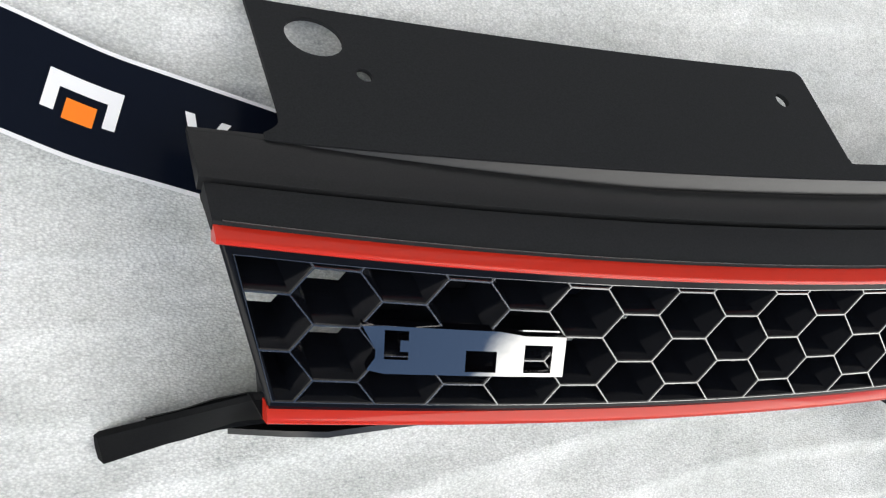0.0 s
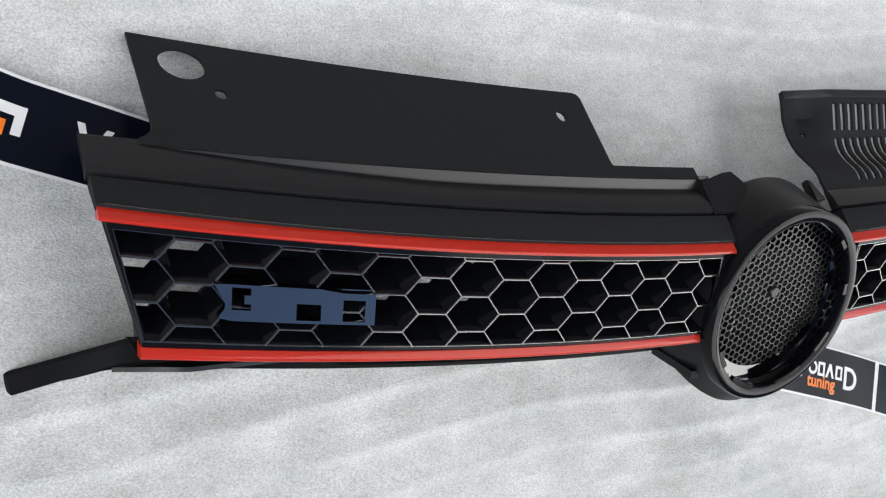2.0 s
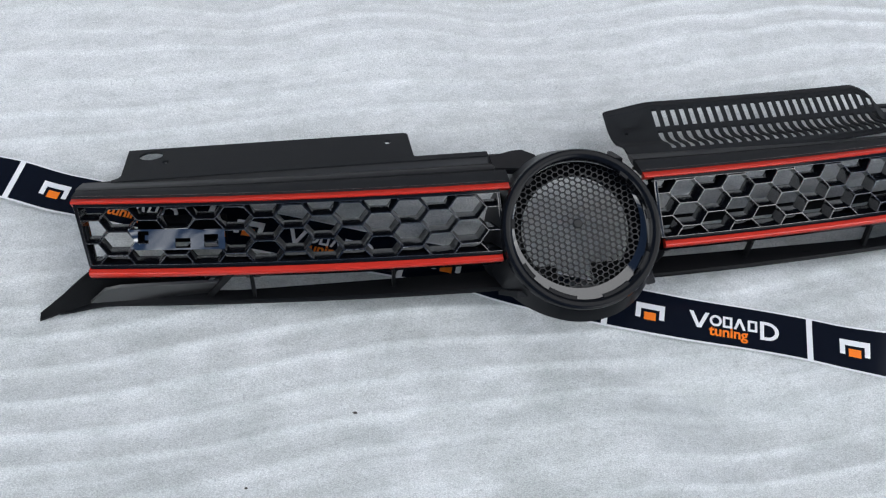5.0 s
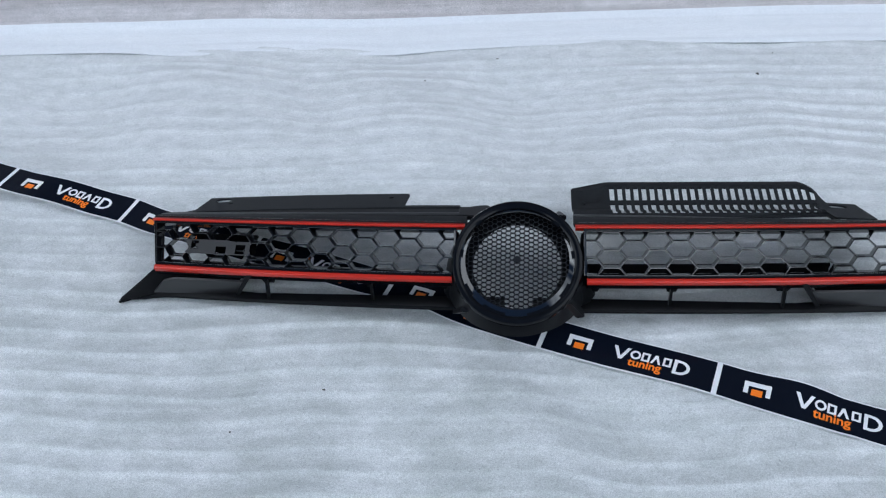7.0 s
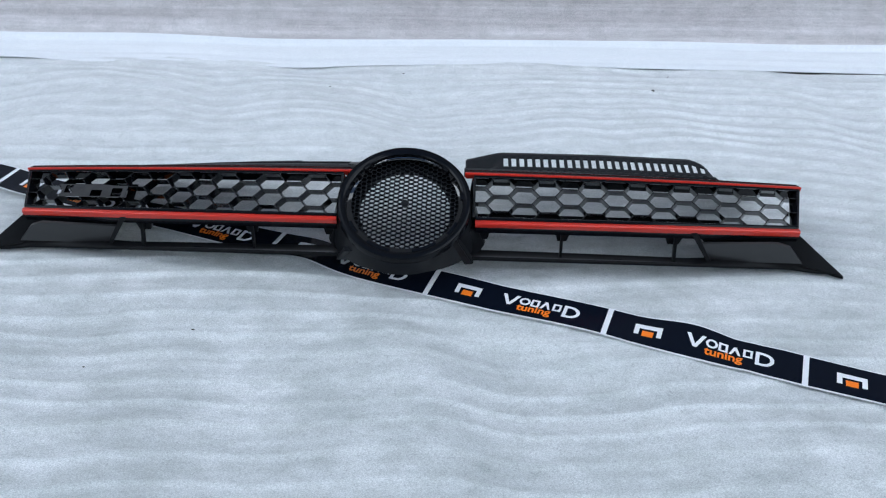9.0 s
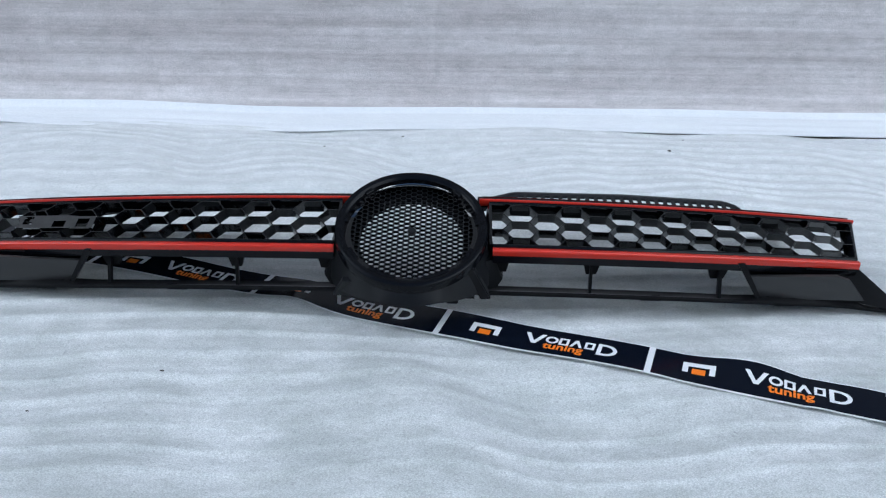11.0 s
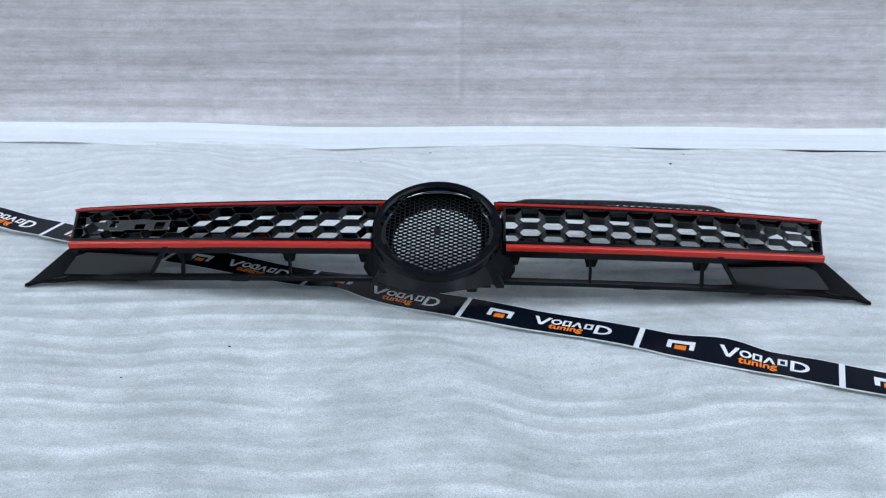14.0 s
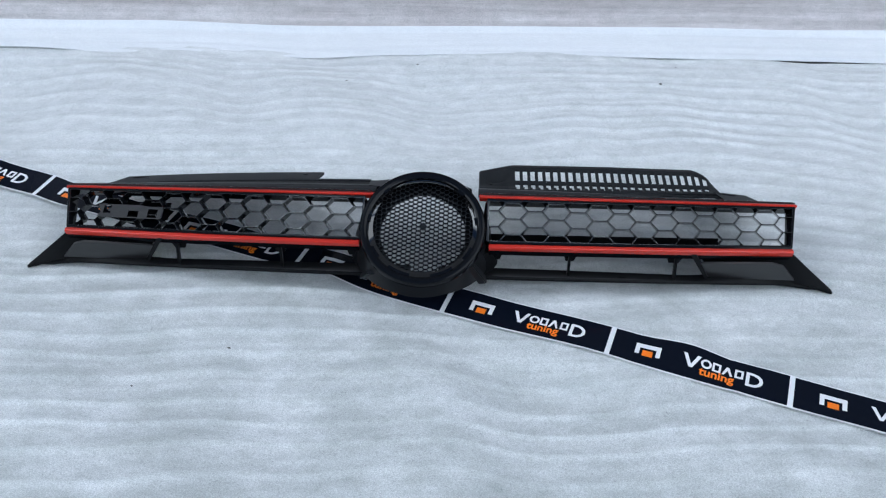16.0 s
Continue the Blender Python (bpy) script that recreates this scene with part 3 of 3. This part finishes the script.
for x in span(0.078, 0.446, 40):
    p, q = vent_surface(x, 12.9), vent_surface(x, 14.1)
    rows.append([p, p + Vector((0, 0.0004, 0.0008)), p.lerp(q, 0.4) + Vector((0, 0, 0.0013)), q + Vector((0, 0, 0.0010)), q + Vector((0, 0.001, -0.0010)), p.lerp(q, 0.9) + Vector((0, 0, -0.0012))])
loft(bm, rows)
part("vent_lip", bm, FASCIA, grille, "rolled upper edge of the vented flange", angle=50)
bm = bmesh.new()
xs = [0.448, 0.457, 0.462, 0.502, 0.512, 0.520]
plate(bm, xs, [-0.05, 0.2, 0.45, 0.60, 0.92, 1.0], flange, DOWN, holes={(2, 3): (0.482, 0.76, 0.0165, 0.13)})
part("end_flange", bm, MATTE, grille, "matte black end flange with round hole")

# ---- badge ring with mesh ----
RC = Vector((-0.003, 0.0014, 0.1065))
EL = radians(65.6)
R_MESH, MESH_V, MESH_H = 0.0725, 0.0078, -0.0185
RN = Vector((0, -math.cos(EL), math.sin(EL)))
RV = Vector((0, math.sin(EL), math.cos(EL)))


def ring_at(r, a, h):
    return RC + Vector((1, 0, 0)) * (r * math.cos(a)) + RV * (r * math.sin(a)) + RN * h


def lathe(bm, prof, n=96, a0=0.0, a1=2 * math.pi, lean=0.0):
    full = abs(a1 - a0 - 2 * math.pi) < 1e-6
    cnt = n if full else n + 1
    rows = [[ring_at(r, a0 + (a1 - a0) * k / n, h) + RV * max(0.0, -0.019 - h) * lean for r, h in prof] for k in range(cnt)]
    loft(bm, rows, caps=not full, ring=full)


bm = bmesh.new()
lathe(bm, [(0.0775, -0.0090), (0.0775, -0.0022), (0.0795, -0.0009), (0.0845, 0.0), (0.0875, -0.0008), (0.0888, -0.0030), (0.0893, -0.0195), (0.0868, -0.0195), (0.0858, -0.0100)])
part("badge_ring", bm, GLOSS_RIM, grille, "satin black round badge ring")
bm = bmesh.new()
rows = []
for k in range(96):
    a = 2 * math.pi * k / 96
    away = abs((math.degrees(a) - 270 + 180) % 360 - 180)
    deep = 0.20 + 0.80 * max(0.0, min(1.0, (away - 18) / 45)) ** 1.3
    rows.append([ring_at(r, a, -0.012 + (h + 0.012) * deep) for r, h in
                 ((0.0868, -0.0150), (0.0890, -0.0120), (0.0925, -0.024), (0.0965, -0.038), (0.1005, -0.055), (0.0975, -0.055), (0.0900, -0.034))])
loft(bm, rows, ring=True)
part("ring_collar", bm, COLLAR, grille)
bm = bmesh.new()
loft(bm, [[ring_at(r, 2 * math.pi * k / 96, h) + RV * MESH_V * up for r, h, up in ((0.0715, -0.0224, 1), (0.0745, -0.0220, 1), (0.0750, -0.0232, 1), (0.0640, -0.0315, 0.3), (0.0612, -0.0315, 0.3))] for k in range(96)], ring=True)
part("rear_funnel", bm, DULL, grille)
bm = bmesh.new()
rows = []
for k in range(96):
    a = 2 * math.pi * k / 96
    ins = ring_at(0.0716, a, MESH_H + 0.0006) + RV * MESH_V
    rows.append([ins] + [ring_at(r, a, h) for r, h in ((0.0772, -0.0160), (0.0776, -0.0135), (0.0778, -0.0060), (0.0800, -0.0060), (0.0820, -0.0200))] + [ins - RN * 0.003])
loft(bm, rows, ring=True)
part("mesh_seat", bm, GLOSS, grille)

# polished strip added here, mirroring sky as the ring's bright upper arc
bm = bmesh.new()
rows = []
for k in range(49):
    a = radians(53 + 74 * k / 48)
    w = 0.10 + 0.55 * math.sin(math.pi * k / 48) ** 0.7
    rows.append([ring_at(0.0776 + 0.0006 - dr * w, a, -0.0092 - dh * w) for dr, dh in ((-0.001, 0.0), (0.0004, 0.0002), (0.0016, 0.0010), (0.0030, 0.0022), (0.0042, 0.0036), (0.0046, 0.0050), (-0.001, 0.0050))])
loft(bm, rows)
part("ring_arc_strip", bm, PLATE, grille, "polished black strip added inside the ring for its bright arc", angle=50)

bm = bmesh.new()
MX, MR = 0.0064, 0.0066


def mesh_at(x, y):
    return RC + Vector((x, 0, 0)) + RV * y + RN * MESH_H


for i in range(-12, 13):
    for j in range(-12, 13):
        cx, cy = i * MX, (j + (0.5 if i % 2 else 0.0)) * MR + MESH_V
        if cx * cx + (cy - MESH_V) ** 2 > (R_MESH + 0.005) ** 2:
            continue
        h, e = MR / 2, MX / 3
        poly = [(cx - e, cy - h), (cx + e, cy - h), (cx + 2 * e, cy), (cx + e, cy + h), (cx - e, cy + h), (cx - 2 * e, cy)]
        for k in range(24):
            a = 2 * math.pi * k / 24
            poly = clip(poly, math.cos(a), math.sin(a), R_MESH + MESH_V * math.sin(a))
        if len(poly) > 2:
            cell_tube(bm, poly, 0.00062, mesh_at, RN * -0.0035, 0.0)
tagged(part("ring_mesh", bm, WIRE, grille, "fine black honeycomb mesh disc", angle=25, second=CELL_WALL), kind="stuff")
bm = bmesh.new()
n = 20
loft(bm, [[mesh_at(r * math.cos(2 * math.pi * k / n), MESH_V + r * math.sin(2 * math.pi * k / n)) + RN * h for k in range(n)]
          for r, h in ((0.0052, -0.003), (0.0054, 0.0012), (0.0044, 0.0024))])
part("mesh_boss", bm, WIRE, grille)
for deg, half in ((8, 4), (46, 4), (134, 4), (172, 4), (213, 7), (247, 12), (293, 12), (328, 8)):
    bm = bmesh.new()
    lathe(bm, [(0.0742, -0.0016), (0.0748, -0.0010), (0.0785, -0.0010), (0.0785, -0.0050), (0.0742, -0.0050)], 12, radians(deg - half), radians(deg + half))
    part("rim_tab", bm, GLOSS_RIM, grille)

# brackets beside the ring
for q in ([(-0.088, 0.1180, 0.097), (-0.0845, 0.112, 0.099), (-0.060, 0.1200, 0.0975), (-0.048, 0.1220, 0.0970), (-0.034, 0.1090, 0.1020), (-0.040, 0.084, 0.1080), (-0.088, 0.086, 0.1110)],
          [(0.0535, 0.114, 0.094), (0.059, 0.112, 0.0945), (0.066, 0.094, 0.1040), (0.048, 0.092, 0.1070)]):
    bm = bmesh.new()
    prism(bm, q, (0, -0.003, -0.007))
    bmesh.ops.bevel(bm, geom=bm.edges[:], offset=0.0012, segments=2, affect="EDGES")
    part("ring_bracket", bm, COLLAR, grille)


# ---- lower lip ----
def lip_back(x):
    return Vector((x, -0.0100 + 0.045 * x * x + 0.1 * max(0.0, abs(x) - 0.38), 0.0315 - 0.055 * x * x))


def lip_front(x):
    return Vector((x, -0.0285 + 0.140 * x * x, 0.0345 - 0.100 * x * x))


for side in (-1, 1):
    bm = bmesh.new()
    rows = []
    for x in span(side * 0.02, side * 0.576, 34):
        b, f = lip_back(x), lip_front(x)
        k = ease((abs(x) - 0.515) / 0.058)
        b, f = b.lerp(Vector((x, 0.009, 0.005)), k), f.lerp(Vector((x, 0.0055, 0.0045)), k)
        rows.append([b, b + Vector((0, 0.011, 0.0)), b + Vector((0, 0.011, -0.004)), f + Vector((0, 0.006, -0.001)), f, f + Vector((0, 0.0004, 0.003)), f + Vector((0, 0.003, 0.0042))])
    loft(bm, rows)
    lip = part("lower_lip", bm, SATIN, grille)
    for x in (0.28, 0.445):
        bm = bmesh.new()
        p = lip_front(side * x)
        box(bm, (p.x, p.y + 0.010, p.z - 0.002), 0.026, 0.008, 0.005, bevel=0.001)
        part("lip_clip", bm, SATIN, grille)
    # posts between lip and lower rail, with tapered tabs above
    for x, w in ((0.2065, 0.0035), (0.3605, 0.0040)):
        bm = bmesh.new()
        b, t = lip_back(side * x), face(side * x, -0.03, -0.006)
        prism(bm, [(side * x, b.y - 0.001, b.z - 0.004), (side * x, b.y + 0.006, b.z - 0.004), (side * x, t.y + 0.013, t.z - 0.004), (side * x, t.y + 0.006, t.z - 0.004)], (side * w, 0, 0))
        part("post", bm, SATIN, grille)
    for x, w in ((0.103, 0.022), (0.209, 0.024), (0.361, 0.030)):
        bm = bmesh.new()
        t = face(side * x, -0.03, -0.004)
        t.y += 0.008
        prism(bm, [(side * x - w / 2, t.y, t.z - 0.004), (side * x + w / 2, t.y, t.z - 0.004), (side * x + w / 4, t.y + 0.002, t.z - 0.026), (side * x - w / 4, t.y + 0.002, t.z - 0.026)], (0, 0.007, 0))
        part("tab", bm, SATIN, grille)
    # wing: one hollowed plate from the rail to the lip, running out into a horn
    bm = bmesh.new()
    rows = []
    for u in span(0.0, 1.0, 30):
        if u < 0.62:
            k = u / 0.62
            top = face(side * (0.390 + 0.141 * k), -0.045, -0.004) + Vector((0, 0.003 + 0.006 * k, 0))
            low = lip_back(side * (0.424 + 0.108 * k)) + Vector((0, 0.002 - 0.006 * k, -0.002))
        else:
            k = (u - 0.62) / 0.38
            top = (face(side * 0.531, -0.045, -0.004) + Vector((0, 0.009, 0))).lerp(Vector((side * 0.5985, 0.013, 0.0005)), k)
            low = (lip_back(side * 0.532) + Vector((0, -0.006, 0))).lerp(Vector((side * 0.5965, -0.001, 0.0055)), k) + Vector((0, 0.002, -0.002 * (1 - k)))
        deep = 0.016 * (1 - ease((u - 0.20) / 0.42))
        line = [top.lerp(low, v) + Vector((0, deep * math.sin(math.pi * v ** 0.8), -0.3 * deep * math.sin(math.pi * v ** 0.8))) for v in (0, 0.05, 0.12, 0.25, 0.4, 0.55, 0.7, 0.82, 0.92, 0.97, 1)]
        tip = ease((u - 0.70) / 0.25)
        rows.append(line + [p + Vector((side * 0.002 * tip, 0.0028 - 0.001 * tip, -0.0004 - 0.006 * tip)) for p in reversed(line)])
    loft(bm, rows)
    part("wing", bm, WING, grille, "matte black wing ending in a pointed horn")
    bm = bmesh.new()
    a1, a2 = face(side * 0.465, -0.045, -0.003), face(side * 0.531, -0.045, -0.003)
    prism(bm, [tuple(a1), tuple(a2), tuple(a2 + Vector((side * 0.005, 0.012, -0.004))), tuple(a1 + Vector((0, 0.010, -0.003)))], (0, 0, -0.004))
    part("wing_web", bm, WING, grille)
    bm = bmesh.new()
    q = [(0.3945, 0.004, 0.050), (0.500, 0.006, 0.052), (0.518, 0.008, 0.045), (0.540, 0.009, 0.0185), (0.413, 0.008, 0.0190)]
    prism(bm, [(side * a, b, c) for a, b, c in q], (0, 0.003, 0.001))
    part("wing_panel", bm, COVE, grille, "smooth recessed panel of the wing")
    bm = bmesh.new()
    q = [(0.3795, 0.000, 0.068), (0.3880, 0.002, 0.068), (0.4165, 0.004, 0.018), (0.4085, 0.002, 0.022)]
    prism(bm, [(side * a, b, c) for a, b, c in q], (0, 0.012, 0))
    part("slanted_post", bm, SATIN, grille)

# skirt under the ring
bm = bmesh.new()
q = [(-0.078, -0.052, 0.060), (0.060, -0.052, 0.060), (0.072, -0.030, 0.030), (-0.092, -0.030, 0.030)]
prism(bm, q, (0, 0.006, 0.003))
part("ring_skirt", bm, COLLAR, grille)
for side in (-1, 1):
    bm = bmesh.new()
    q = [(0.074, -0.028, 0.076), (0.095, -0.006, 0.072), (0.106, -0.004, 0.044), (0.099, -0.006, 0.032), (0.080, -0.018, 0.032)]
    prism(bm, [(side * a, b, c) for a, b, c in q], (0, 0.010, 0.004))
    bmesh.ops.bevel(bm, geom=bm.edges[:], offset=0.0014, segments=2, affect="EDGES")
    part("side_bracket", bm, COLLAR, grille)
    if side < 0:
        continue
    bm = bmesh.new()
    prism(bm, [(side * a, b, c) for a, b, c in ((0.060, -0.050, 0.076), (0.070, -0.046, 0.076), (0.091, -0.033, 0.031), (0.079, -0.035, 0.031))], (0, 0.012, 0.002))
    bmesh.ops.bevel(bm, geom=bm.edges[:], offset=0.0012, segments=2, affect="EDGES")
    part("gusset", bm, COLLAR, grille)
    for x in (0.012, 0.046):
        bm = bmesh.new()
        box(bm, (side * x, -0.033, 0.0285), 0.014, 0.006, 0.006, bevel=0.001)
        part("skirt_clip", bm, COLLAR, grille)


# ---- printed tape under the grille ----
KNOTS = ((-1.30, 0.40), (-0.84, 0.244), (-0.74, 0.222), (-0.6525, 0.199), (-0.58, 0.168), (-0.19, 0.045), (0.036, -0.040), (0.26, -0.108), (0.489, -0.189), (0.60, -0.227), (1.30, -0.47))


def tape_y(x):
    """A smooth line through the knots."""
    i = max(1, min(len(KNOTS) - 1, sum(1 for k in KNOTS if k[0] < x)))
    (xa, ya), (xb, yb) = KNOTS[i - 1], KNOTS[i]
    mean = (yb - ya) / (xb - xa)

    def slope(j):
        if j <= 0 or j >= len(KNOTS) - 1:
            return mean
        return (KNOTS[j + 1][1] - KNOTS[j - 1][1]) / (KNOTS[j + 1][0] - KNOTS[j - 1][0])

    h = xb - xa
    t = (x - xa) / h
    return ((2 * t ** 3 - 3 * t ** 2 + 1) * ya + (t ** 3 - 2 * t ** 2 + t) * h * slope(i - 1) + (3 * t ** 2 - 2 * t ** 3) * yb + (t ** 3 - t ** 2) * h * slope(i))


def tape_z(x, v):
    z = 0.0012 * math.sin(x * 13.0 + 0.6) + 0.0006 * math.sin(x * 31)
    twist = 0.035 * math.sin(x * 17 + 1.0) + 0.13 * math.exp(-((x - 0.36) / 0.04) ** 2) - 0.06 * math.exp(-((x - 0.42) / 0.03) ** 2)
    kink = math.exp(-((x + 0.135) / 0.040) ** 2)
    z += 0.004 * kink
    twist -= 0.05 * kink * math.cos((x + 0.135) * 40)
    lift = abs(twist) * 0.0285
    rise = 0.007 / (1 + math.exp((x + 0.50) / 0.03)) + 0.016 * ease((-0.68 - x) / 0.14)
    return 0.0012 + rise + z + lift + v * twist + smooth_floor(x, tape_y(x)) + 0.0008


SLOPE = -0.335
T_LEN = math.hypot(1, SLOPE)
T_DIR = Vector((1, SLOPE, 0)) / T_LEN
T_NOR = Vector((-SLOPE, 1, 0)) / T_LEN


def tape_at(u, v, up=0.0):
    """u metres along the tape from the bar under the ring, v across, up above the film."""
    x = 0.036 + u * T_DIR.x
    return Vector((x + v * T_NOR.x, tape_y(x) + v * T_NOR.y, tape_z(x, v) + up))


tape = new("promotional_tape")
tagged(tape, "black printed tape with white borders lying across the foam", "tape")
T_HALF, LABEL = 0.0285, 0.2395


def tape_band(u0, u1, v0, v1, up, step=0.004):
    bm = bmesh.new()
    k0, k1 = math.floor(u0 / step), math.ceil(u1 / step)
    us = [u0] + [k * step for k in range(k0 + 1, k1) if u0 + 1e-5 < k * step < u1 - 1e-5] + [u1]
    loft(bm, [[tape_at(u, v0, up), tape_at(u, v1, up), tape_at(u, v1, up - 0.0002), tape_at(u, v0, up - 0.0002)] for u in us])
    return bm


def tape_shape(pts, up, step=0.004):
    """A flat printed shape laid on the film, cut where the film bends."""
    bm = bmesh.new()
    bm.faces.new([bm.verts.new((u, v, 0)) for u, v in pts])
    u0, u1 = min(p[0] for p in pts), max(p[0] for p in pts)
    for k in range(math.floor(u0 / step), math.ceil(u1 / step) + 1):
        bmesh.ops.bisect_plane(bm, geom=bm.verts[:] + bm.edges[:] + bm.faces[:], plane_co=(k * step, 0, 0), plane_no=(1, 0, 0))
    r = bmesh.ops.extrude_face_region(bm, geom=bm.faces[:])
    low = {e for e in r["geom"] if isinstance(e, bmesh.types.BMVert)}
    for vert in bm.verts:
        vert.co = tape_at(vert.co.x, vert.co.y, up - (0.0002 if vert in low else 0.0))
    return bm


def arc(cu, cv, ru, rv, a0, a1, n=12):
    return [(cu + ru * math.cos(radians(a0 + (a1 - a0) * k / n)), cv + rv * math.sin(radians(a0 + (a1 - a0) * k / n))) for k in range(n + 1)]


part("film", tape_band(-1.25, 1.15, -T_HALF, T_HALF, 0.0), TAPE_WHITE, tape, "white film edge")
for k in range(-5, 5):
    u = k * LABEL
    panel = part("printed_panel", tape_band(u + 0.0035, u + LABEL - 0.0035, -T_HALF + 0.0021, T_HALF - 0.0021, 0.0004), TAPE_BLACK, tape)
    part("mark", tape_shape([(u + 0.035, -0.009), (u + 0.041, -0.009), (u + 0.041, 0.003), (u + 0.063, 0.003), (u + 0.063, -0.009), (u + 0.069, -0.009), (u + 0.069, 0.010), (u + 0.035, 0.010)], 0.0008), TAPE_WHITE, panel)
    part("mark_square", tape_shape([(u + 0.045, -0.011), (u + 0.059, -0.011), (u + 0.059, -0.001), (u + 0.045, -0.001)], 0.0008), TAPE_ORANGE, panel)
    a = u + 0.098
    part("mark_wedge", tape_shape([(a, 0.012), (a + 0.005, 0.012), (a + 0.012, -0.004), (a + 0.019, 0.012), (a + 0.024, 0.012), (a + 0.0145, -0.009), (a + 0.0095, -0.009)], 0.0008), TAPE_WHITE, panel)
    b = a + 0.0245
    part("mark_oval", tape_shape(arc(b + 0.007, 0.0032, 0.0072, 0.0074, 91, 449, 24) + arc(b + 0.007, 0.0032, 0.0042, 0.0044, 449, 91, 24), 0.0008), TAPE_WHITE, panel)
    # the rest of the wordmark as plain open squares, a triangle and a half ring
    for b in (a + 0.0398, a + 0.0690):
        lo, hi, wide, w = -0.0042, 0.0106, 0.0112, 0.0029
        part("mark_square_ring", tape_shape([(b, lo), (b + wide, lo), (b + wide, hi), (b, hi), (b, lo + w), (b + w, lo + w), (b + w, hi - w), (b + wide - w, hi - w), (b + wide - w, lo + w), (b, lo + w - 0.00005)], 0.0008), TAPE_WHITE, panel)
    b = a + 0.0525
    part("mark_peak", tape_shape([(b, -0.0042), (b + 0.0032, -0.0042), (b + 0.0070, 0.0052), (b + 0.0108, -0.0042), (b + 0.0140, -0.0042), (b + 0.0086, 0.0106), (b + 0.0054, 0.0106)], 0.0008), TAPE_WHITE, panel)
    d = a + 0.0835
    part("mark_half_ring", tape_shape([(d, -0.0125), (d, 0.0120)] + arc(d + 0.0080, -0.00025, 0.0140, 0.01225, 90, -90) + [(d + 0.0046, -0.0125)]
                                      + [(d + 0.0046, -0.0085)] + arc(d + 0.0080, -0.00025, 0.0094, 0.00825, -90, 90) + [(d + 0.0046, 0.0080), (d + 0.0046, -0.0084), (d + 0.0045, -0.0125)], 0.0008), TAPE_WHITE, panel)
    cu = bpy.data.curves.new("word", "FONT")
    cu.body = "tuning"
    cu.size = 0.0185
    cu.extrude = 0.0001
    cu.offset = 0.00045
    tmp = bpy.data.objects.new("word", cu)
    scene.collection.objects.link(tmp)
    me = bpy.data.meshes.new_from_object(tmp.evaluated_get(bpy.context.evaluated_depsgraph_get()))
    bpy.data.objects.remove(tmp)
    for vert in me.vertices:
        vert.co = tape_at(a + 0.024 + vert.co.x * 0.98, -0.0165 + vert.co.y, 0.0009 + vert.co.z)
    me.materials.append(TAPE_ORANGE)
    word = new("word", me)
    word.parent = panel


# ---- crumbs on the foam ----
def crumb(x, y, r, seed):
    bm = bmesh.new()
    bmesh.ops.create_icosphere(bm, subdivisions=2, radius=r)
    for v in bm.verts:
        v.co *= 0.75 + 0.5 * noise.noise(v.co * (1.3 / r) + Vector((seed, 0, 0)))
        v.co.x *= 1.5
        v.co.z *= 0.6
    ob = part("dirt_crumb", bm, CRUMB)
    ob.location = (x, y, floor_z(x, y) + r * 0.2)
    tagged(ob, "tiny dark crumb of dirt lying on the foam", "crumb", "crumbs on the foam")


CRUMB = plastic("dry_dirt", (0.05, 0.045, 0.04), 0.9, 400, 0.3)
for n, (x, y, r) in enumerate(((0.429, 0.580, 0.0030), (-0.051, 0.640, 0.0022), (-0.263, -0.138, 0.0020), (-0.185, 0.560, 0.0018), (-0.38, -0.205, 0.0016), (0.47, 0.655, 0.0018))):
    crumb(x, y, r, n * 3.7)
